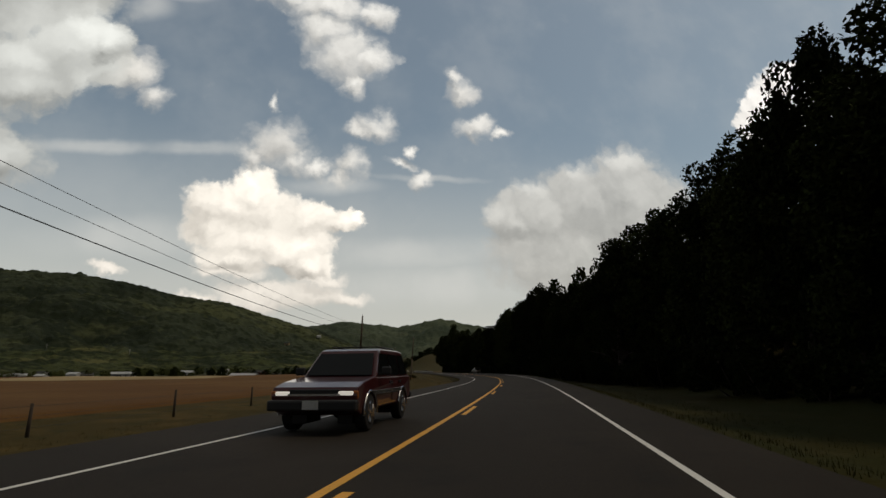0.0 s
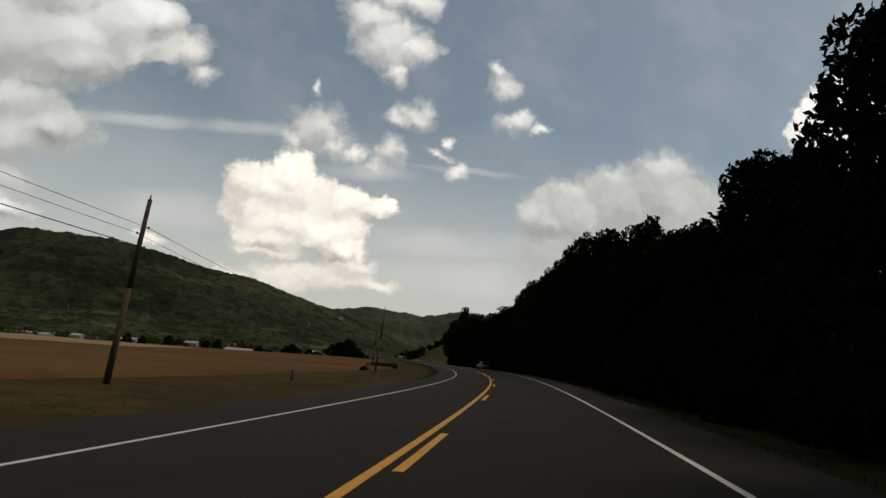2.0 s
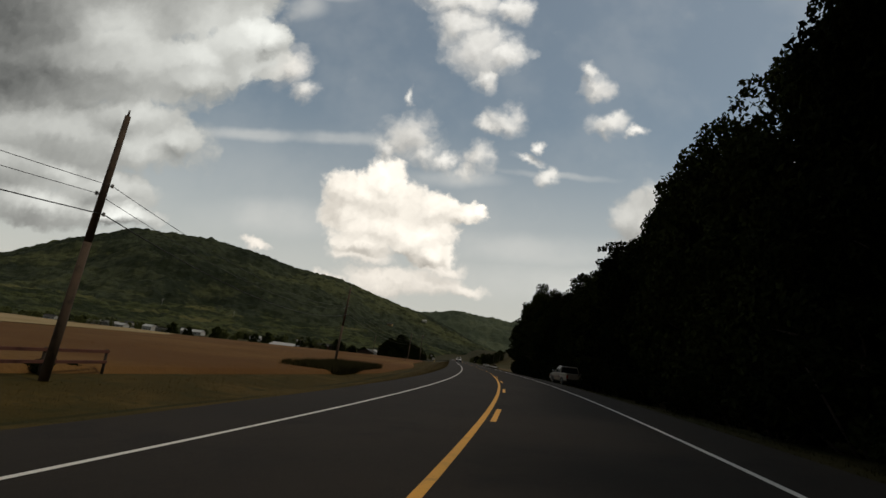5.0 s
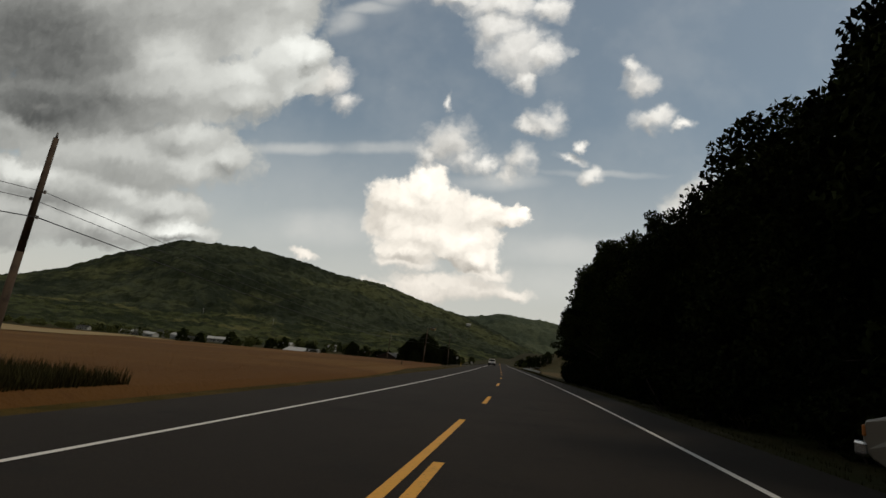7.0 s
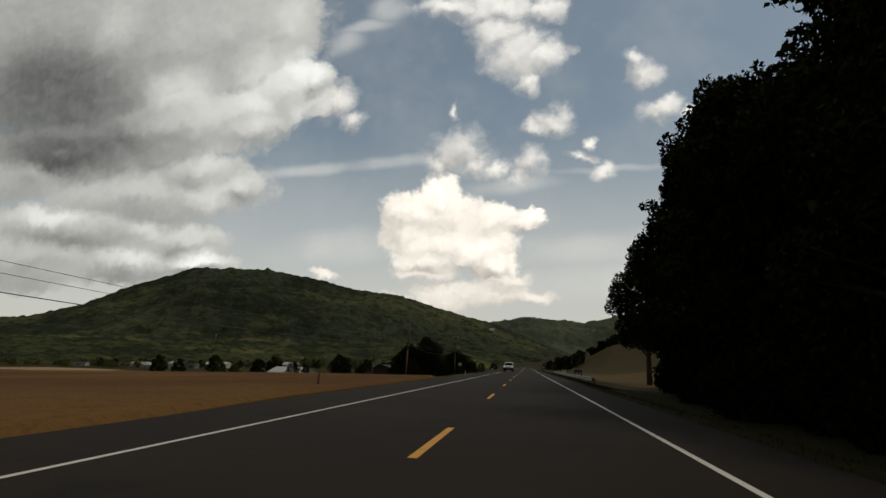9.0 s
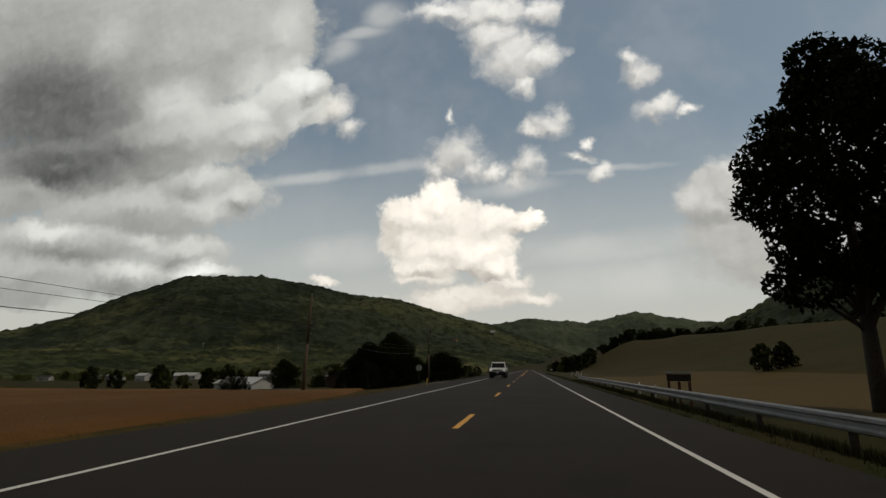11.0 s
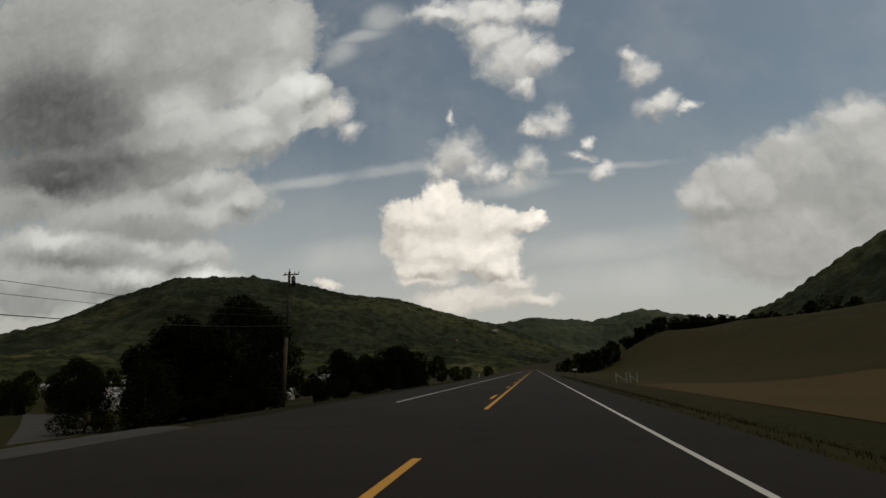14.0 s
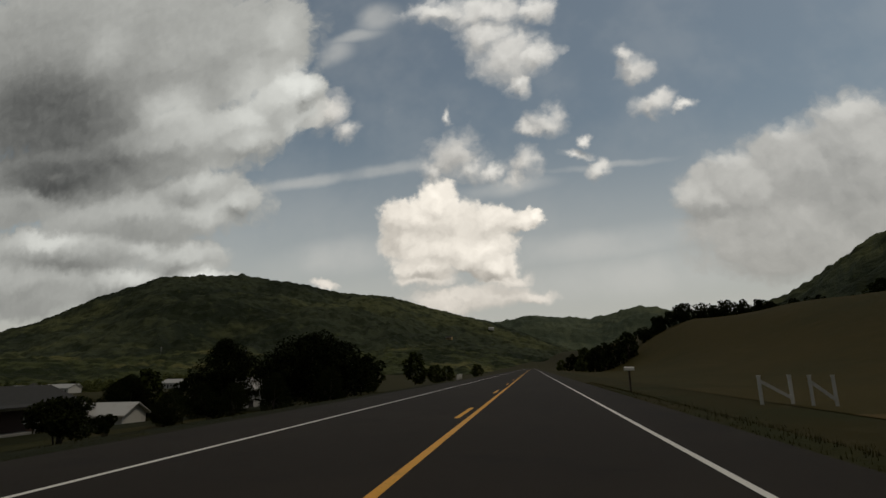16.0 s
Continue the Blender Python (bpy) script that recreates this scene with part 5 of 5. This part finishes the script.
# ---- right-hand trees on the crest and beside the road ahead ----
crest = [(112, 556, 0.7), (119, 552, 0.75), (126, 552, 0.8), (133, 550, 0.85), (139, 545, 0.9), (147, 541, 0.95), (156, 535, 0.9), (165, 531, 1.0), (175, 524, 1.0), (150, 555, 0.9), (185, 519, 1.1), (196, 512, 1.1), (207, 504, 1.1), (115, 600, 0.95),
         (22, 552, 0.9), (26, 560, 1.1), (31, 566, 1.0), (20, 575, 0.8), (36, 572, 0.9), (18, 598, 0.8), (24, 610, 0.9), (16, 640, 0.8)]
for x, y, size in crest:
    plant(valley_kinds, VALLEY_LABELS, "tree", "meadow edge trees", x, y, rng.uniform(0, 6.3), size)
far_spots = [(120 + i * 4 + rng.uniform(-6, 6), 552 + rng.uniform(-6, 22) - i * 2.2, rng.uniform(6, 12), rng.uniform(3, 5)) for i in range(52)]
thicket("crest_hedge", [(46 + i * 2.7 + rng.uniform(-1.5, 1.5), 600 + rng.uniform(-6, 8), rng.uniform(6.0, 9.5) * (0.6 + 0.4 * min(1, i / 8)), rng.uniform(3.2, 4.6)) for i in range(30)], 900, 0.4, DARK_LEAF, "dark hedge of trees behind the meadow's crest", 25)
thicket("crest_trees", far_spots, 700, 0.42, LEAF, "dark trees along the meadow's crest", 24)
for x, y, size in ((40.5, 352, 0.4), (43.5, 351, 0.5)):
    plant(valley_kinds, VALLEY_LABELS, "tree", "meadow edge trees", x, y, rng.uniform(0, 6.3), size)

# ---- shrubs by the left verge ----
shrub_kinds = [make_bush("bush", 71, 2.8, 1.7, 5000, 0.09, DARK_LEAF), make_bush("bush", 72, 2.9, 0.9, 3500, 0.08, DARK_LEAF)]
SHRUB_LABELS = ("dense dark clipped bush on the lawn", "slender dark evergreen bush on the lawn")
for kind, x, y, size in ((0, -20.7, 393.8, 0.95), (1, -21.4, 382.0, 0.85), (0, -18.6, 372.0, 0.95), (0, -23.5, 366.5, 0.9), (0, -27.5, 368.5, 0.9), (0, -30.5, 371, 0.9), (0, -36, 371.5, 1.0), (0, -24, 374, 0.8), (1, -27, 404, 0.7), (0, -33, 418, 0.8), (0, -29, 419, 0.9)):
    at = Matrix.Translation((x, y, land_at(x, y) - 0.05))
    ob = shrub_kinds[kind]
    if id(ob) in used:
        ob = copy_thing(ob, at)
    else:
        used.add(id(ob))
        ob.matrix_basis = at
    ob.scale = (size,) * 3
    tagged(ob, SHRUB_LABELS[kind], "bush", "lawn bushes")
for x, y, size in ((-22, 131, 0.28), (-21.8, 133.4, 0.3), (-21.6, 135.5, 0.25), *[(-15.5 - (i * 7 % 11) * 0.5 + rng.uniform(-0.4, 0.4), 160.5 + 0.68 * i + rng.uniform(-0.4, 0.4), rng.uniform(0.2, 0.3)) for i in range(24)]):
    plant(bush_kinds, ("rank dark weeds and brush at the field's edge", "tall brush at the field's edge"), "bush", "field edge brush", x, y, rng.uniform(0, 6.3), size)


# ---- guardrail ----
def guardrail(s0, s1):
    rail = empty("guardrail", road(s0, 6.6, 0))
    origin = Vector(rail.matrix_basis.translation)
    span_m, n = 3.81, int((s1 - s0) / 3.81)
    wave = [(0.0, 0.43), (0.045, 0.46), (0.05, 0.5), (0.0, 0.54), (0.0, 0.6), (0.05, 0.64), (0.045, 0.69), (0.0, 0.72)]
    for i in range(n):
        verts, faces = [], []
        for k in range(5):
            s = s0 + span_m * (i + k / 4) + (0.006 if k == 0 else 0)
            for back in (0, 0.006):
                for dx, dz in wave:
                    p = road(s, 6.6 - dx + back, dz - 0.26)
                    verts.append(tuple(Vector(p) - origin))
        m = len(wave)
        for k in range(4):
            for j in range(m - 1):
                a = k * 2 * m + j
                faces += [(a, a + 1, a + 2 * m + 1, a + 2 * m), (a + m, a + 3 * m, a + 3 * m + 1, a + m + 1)]
        mesh_object("rail_panel", verts, faces, STEEL, rail)
        p = Vector(road(s0 + span_m * i + 0.2, 6.73, -0.26)) - origin
        g = -0.55
        bm = bmesh.new()
        add_box(bm, (0.1, 0.12, 0.66 - g), (p.x + 0.1, p.y, (0.66 + g) / 2 - 0.26), bevel=0.008)
        part("rail_post", bm, OLD_WOOD, rail, "dark wooden guardrail post")
        box("spacer_block", (0.1, 0.11, 0.26), (p.x - 0.03, p.y, 0.3), OLD_WOOD, rail, bevel=0.006)
    p = Vector(road(s0 + span_m * n, 6.6, -0.26)) - origin
    bm = bmesh.new()
    add_box(bm, (0.05, 0.55, 0.32), (p.x + 0.06, p.y + 0.25, 0.31), (0, 0, 8), 0.015)
    part("end_terminal", bm, STEEL, rail)
    return tagged(rail, "grey galvanised guardrail on dark wooden posts", "guardrail")


guardrail(s_at(252), s_at(313.5))
z = land_at(8.0, 278.8)
stand = empty("roadside_stand", (8.0, 278.8, z), -12)
box("top", (1.1, 0.6, 0.06), (0, 0, 1.62), SIGN_BACK, stand, bevel=0.012, label="pale slab top")
box("apron", (0.98, 0.5, 0.3), (0, 0, 1.41), OLD_WOOD, stand, bevel=0.01, label="dark wooden apron")
for dx in (-0.42, 0.0, 0.42):
    for dy in (-0.22, 0.22):
        box("leg", (0.1, 0.1, 1.34), (dx, dy, 0.57), RED_WALL, stand, bevel=0.008)
tagged(stand, "rough brown wooden stand with a pale top behind the guardrail", "stand")
for x, y in ((8.3, 285.0), (8.5, 290.5)):
    ob = empty("marker_post", (x, y, land_at(x, y)))
    tube("post", (0, 0, -0.2), (0.02, 0, 1.0), 0.045, 0.04, WHITE_WOOD, ob)
    tube("cap", (0.02, 0, 1.0), (0.02, 0, 1.03), 0.05, 0.03, WHITE_WOOD, ob)
    tagged(ob, "thin pale marker post behind the guardrail", "marker post")

# ---- field fence by the bend ----
fence = empty("field_fence", (0, 0, 0))
posts = []
for k in range(-3, 5):
    x, y = -48.4 + 2.6 * k, 21.9 + 8.4 * k
    z = land_at(x, y)
    bm = bmesh.new()
    add_tube(bm, (x, y, z - 0.3), (x + rng.uniform(-0.05, 0.05), y, z + rng.uniform(1.2, 1.4)), 0.07, 0.055, 9)
    part("fence_post", bm, OLD_WOOD, fence, "", True)
    posts.append(Vector((x, y, z)))
for a, b in zip(posts, posts[1:]):
    for h in (0.35, 0.75, 1.1):
        bm = bmesh.new()
        add_tube(bm, a + Vector((0, 0, h)), b + Vector((0, 0, h)), 0.006, 0.006, 5)
        part("fence_wire", bm, WIRE, fence)
tagged(fence, "old wire fence on dark wooden posts along the field", "fence")
for x, y, h in ((-17.4, 253.5, 1.25), (-27.5, 88.0, 0.8)):
    ob = empty("marker_post", (x, y, land_at(x, y)))
    tube("post", (0, 0, -0.3), (0.03, 0, h), 0.09, 0.08, OLD_WOOD, ob)
    tube("cap", (0.03, 0, h), (0.03, 0, h + 0.04), 0.1, 0.06, OLD_WOOD, ob)
    tagged(ob, "short dark wooden post at the field's edge", "post")

gate = empty("field_gate", (-21.4, 129.6, land_at(-21.4, 129.6)), 84)
for dx in (0.0, 3.2, 6.4):
    tube("gate_post", (dx, 0, -0.2), (dx, 0, 1.1), 0.06, 0.06, OLD_WOOD, gate)
for h in (0.55, 1.0):
    box("gate_rail", (6.5, 0.05, 0.13), (3.2, -0.07, h), RED_WALL, gate, bevel=0.008)
tagged(gate, "low brown board gate in the weeds by the field", "gate")

# ---- stop sign seen from behind, and a yellow guy guard ----
x, y = -13.1, 324.1
z = land_at(x, y)
sign = empty("stop_sign", (x, y, z))
bm = bmesh.new()
add_box(bm, (0.06, 0.035, 2.95), (0, 0.035, 1.25))
part("post", bm, DARK_STEEL, sign)
bm = bmesh.new()
bmesh.ops.create_cone(bm, cap_ends=True, segments=8, radius1=0.41, radius2=0.41, depth=0.006, matrix=pose(0, 0.06, 2.35, 90) @ pose(0, 0, 0, 0, 0, 22.5))
part("plate", bm, SIGN_BACK, sign, "bare grey octagonal sign back")
for dz in (-0.22, 0.22):
    tube("bolt", (0, 0.01, 2.35 + dz), (0, 0.07, 2.35 + dz), 0.012, 0.012, STEEL, sign, 6)
sign.rotation_euler = (0, 0, radians(18))
tagged(sign, "octagonal road sign on a post, seen from its bare back", "road sign")
x, y = -11.8, 322.6
guard = empty("marker_post", (x, y, land_at(x, y)))
tube("sleeve", (0, 0, -0.1), (0.12, 0, 0.95), 0.06, 0.06, YELLOW_PLASTIC, guard)
tube("cap", (0.12, 0, 0.95), (0.125, 0, 1.0), 0.06, 0.03, YELLOW_PLASTIC, guard)
tagged(guard, "leaning yellow plastic marker post in the grass", "marker post")


# ---- mailbox and white gates on the right ----
def mailbox(x, y, turn):
    ob = empty("mailbox", (x, y, land_at(x, y)), turn)
    box("post", (0.1, 0.1, 1.45), (0, 0, 0.55), OLD_WOOD, ob, bevel=0.008)
    bm = bmesh.new()
    profile = [(-0.09, 0.0), (0.09, 0.0), (0.09, 0.12)] + [(0.09 * math.cos(a), 0.12 + 0.09 * math.sin(a)) for a in np.linspace(0.3, math.pi - 0.3, 7)] + [(-0.09, 0.12)]
    a = [bm.verts.new((px, -0.28, 1.28 + pz)) for px, pz in profile]
    b = [bm.verts.new((px, 0.28, 1.28 + pz)) for px, pz in profile]
    bm.faces.new(a)
    bm.faces.new(b[::-1])
    for i in range(len(profile)):
        bm.faces.new((a[i], a[(i + 1) % len(profile)], b[(i + 1) % len(profile)], b[i]))
    part("body", bm, WHITE_PAINT, ob)
    box("door", (0.17, 0.012, 0.19), (0, -0.288, 1.38), WHITE_PAINT, ob, bevel=0.004)
    box("flag", (0.008, 0.05, 0.16), (0.098, 0.05, 1.44), TAIL_RED, ob)
    return tagged(ob, "white roadside mailbox on a dark wooden post", "mailbox")


mailbox(7.3, 404.2, 90)


def gate_end(x, y, turn, width, h):
    """Two white posts with one board dropped across between them."""
    ob = empty("white_fence", (x, y, land_at(x, y)), turn)
    for dx in (0.0, width):
        box("post", (0.13, 0.13, h + 0.3), (dx, 0, h / 2 - 0.15), WHITE_WOOD, ob, bevel=0.015)
        box("post_cap", (0.17, 0.17, 0.04), (dx, 0, h + 0.02), WHITE_WOOD, ob, bevel=0.01)
    slope = math.degrees(math.atan2(h * 0.62, width))
    box("board", (math.hypot(width, h * 0.62), 0.03, 0.14), (width / 2, -0.08, h * 0.52), WHITE_WOOD, ob, (0, slope, 0))
    return tagged(ob, "broken white wooden fence end with a slanting board", "fence", "white fence ends")


gate_end(12.2, 398.6, -4, 1.3, 1.3)
gate_end(13.75, 397.2, -25, 0.85, 1.3)
far_fence = empty("white_rail_fence", (-17.0, 505.0, land_at(-17.0, 505.0)), 95)
for k in range(13):
    box("post", (0.14, 0.14, 1.5), (k * 2.4, 0, 0.5), WHITE_WOOD, far_fence)
for k in range(12):
    for h in (0.5, 1.0):
        box("rail", (2.34, 0.05, 0.28), (k * 2.4 + 1.2, 0, h), WHITE_WOOD, far_fence)
tagged(far_fence, "low white rail fence beside the road ahead", "fence")

# ---- side road and bare soil ----
verts, faces = [], []
lane = [(-5.2, 331.5, 11.0), (-9.0, 336.0, 8.5), (-15.0, 342.0, 6.8), (-24.0, 350.5, 6.2), (-36.0, 362.0, 6.0), (-50.0, 376.0, 6.0), (-68.0, 393.0, 6.0), (-95.0, 418.0, 6.0), (-140.0, 452.0, 6.0)]
fine_lane = []
for (x0, y0, w0), (x1, y1, w1) in zip(lane, lane[1:]):
    for k in range(4):
        fine_lane.append((x0 + (x1 - x0) * k / 4, y0 + (y1 - y0) * k / 4, w0 + (w1 - w0) * k / 4))
for x, y, w in fine_lane:
    dx, dy = 0.69, 0.72
    for side in (-0.5, -0.17, 0.17, 0.5):
        px, py = x + dx * w * side, y + dy * w * side
        if px > -5.6:
            px = -5.6
        verts.append((px, py, land_at(px, py) + 0.07))
for i in range(len(fine_lane) - 1):
    for j in range(3):
        a = i * 4 + j
        faces.append((a, a + 1, a + 5, a + 4))
tagged(mesh_object("side_road", verts, faces, GRAVEL, smooth=True), "narrow worn grey side road leading to the farms", "side road", kind="structure")
soil = random.Random(3)
ring = [(math.cos(a) * 9.5 * (1 + 0.22 * soil.uniform(-1, 1)), math.sin(a) * 5.0 * (1 + 0.25 * soil.uniform(-1, 1))) for a in np.linspace(0, 2 * math.pi, 28, endpoint=False)]
verts, faces = [(-30.0, 325.0, land_at(-30.0, 325.0) + 0.36)], []
for k in (0.5, 1.0):
    for px, py in ring:
        x, y = -30.0 + px * k * 1.2, 325.0 + py * k * 0.9 - px * k * 1.2
        verts.append((x, y, land_at(x, y) + (0.36 if k < 1 else 0.3)))
for i in range(28):
    j = (i + 1) % 28
    faces += [(0, 1 + i, 1 + j), (1 + i, 29 + i, 29 + j, 1 + j)]
tagged(mesh_object("bare_soil", verts, faces, DIRT, smooth=True), "bare red-brown soil patch at the field's end", "soil", kind="stuff")


# ---- grass along the verges ----
def tufts(name, count, place_at, height, mat, label, seed):
    r = np.random.default_rng(seed)
    verts, faces = [], []
    for _ in range(count):
        x, y = place_at(r)
        z = land_at(x, y)
        for b in range(3):
            a = r.uniform(0, 6.28)
            h = height * r.uniform(0.5, 1.3)
            w = 0.008 + 0.02 * h
            lx, ly = math.cos(a) * h * r.uniform(0.1, 0.6), math.sin(a) * h * r.uniform(0.1, 0.6)
            px, py = x + r.uniform(-0.12, 0.12), y + r.uniform(-0.12, 0.12)
            k = len(verts)
            verts += [(px - math.sin(a) * w, py + math.cos(a) * w, z - 0.03), (px + math.sin(a) * w, py - math.cos(a) * w, z - 0.03), (px + lx, py + ly, z + h)]
            faces.append((k, k + 1, k + 2))
    return tagged(mesh_object(name, verts, faces, mat), label, "grass", kind="stuff")


def strip(lo, hi, y0, y1):
    def at(r):
        y = r.uniform(y0, y1)
        k = r.uniform(0, 1) ** 1.5
        return road_x(y) + lo + (hi - lo) * k, y
    return at


tufts("verge_grass", 30000, strip(-6.1, -16, -5, 320), 0.1, DRY_BLADE, "rough dry grass along the road's left verge", 1)
tufts("verge_grass", 16000, strip(5.7, 9.5, -5, 415), 0.085, BLADE, "rough grass along the road's right verge", 2)
tufts("lawn_grass", 9000, strip(-6.1, -20, 345, 440), 0.07, BLADE, "rough lawn grass between road and houses", 3)
tufts("tall_grass", 9000, strip(6.3, 8.2, 250, 316), 0.2, BLADE, "tall rank grass under the guardrail", 5)
WHEAT_BLADE = material("grain_stalk", (0.2, 0.11, 0.04), 0.9, (), island=0.4, spec=0.1)
tufts("grain_stalks", 16000, strip(-16, -34, 150, 310), 0.36, WHEAT_BLADE, "ripe grain stalks along the field's edge", 4)
tufts("rank_weeds", 9000, strip(-13.2, -18.5, 158, 178), 0.75, BLADE, "dark rank weeds at the grain field's edge", 6)
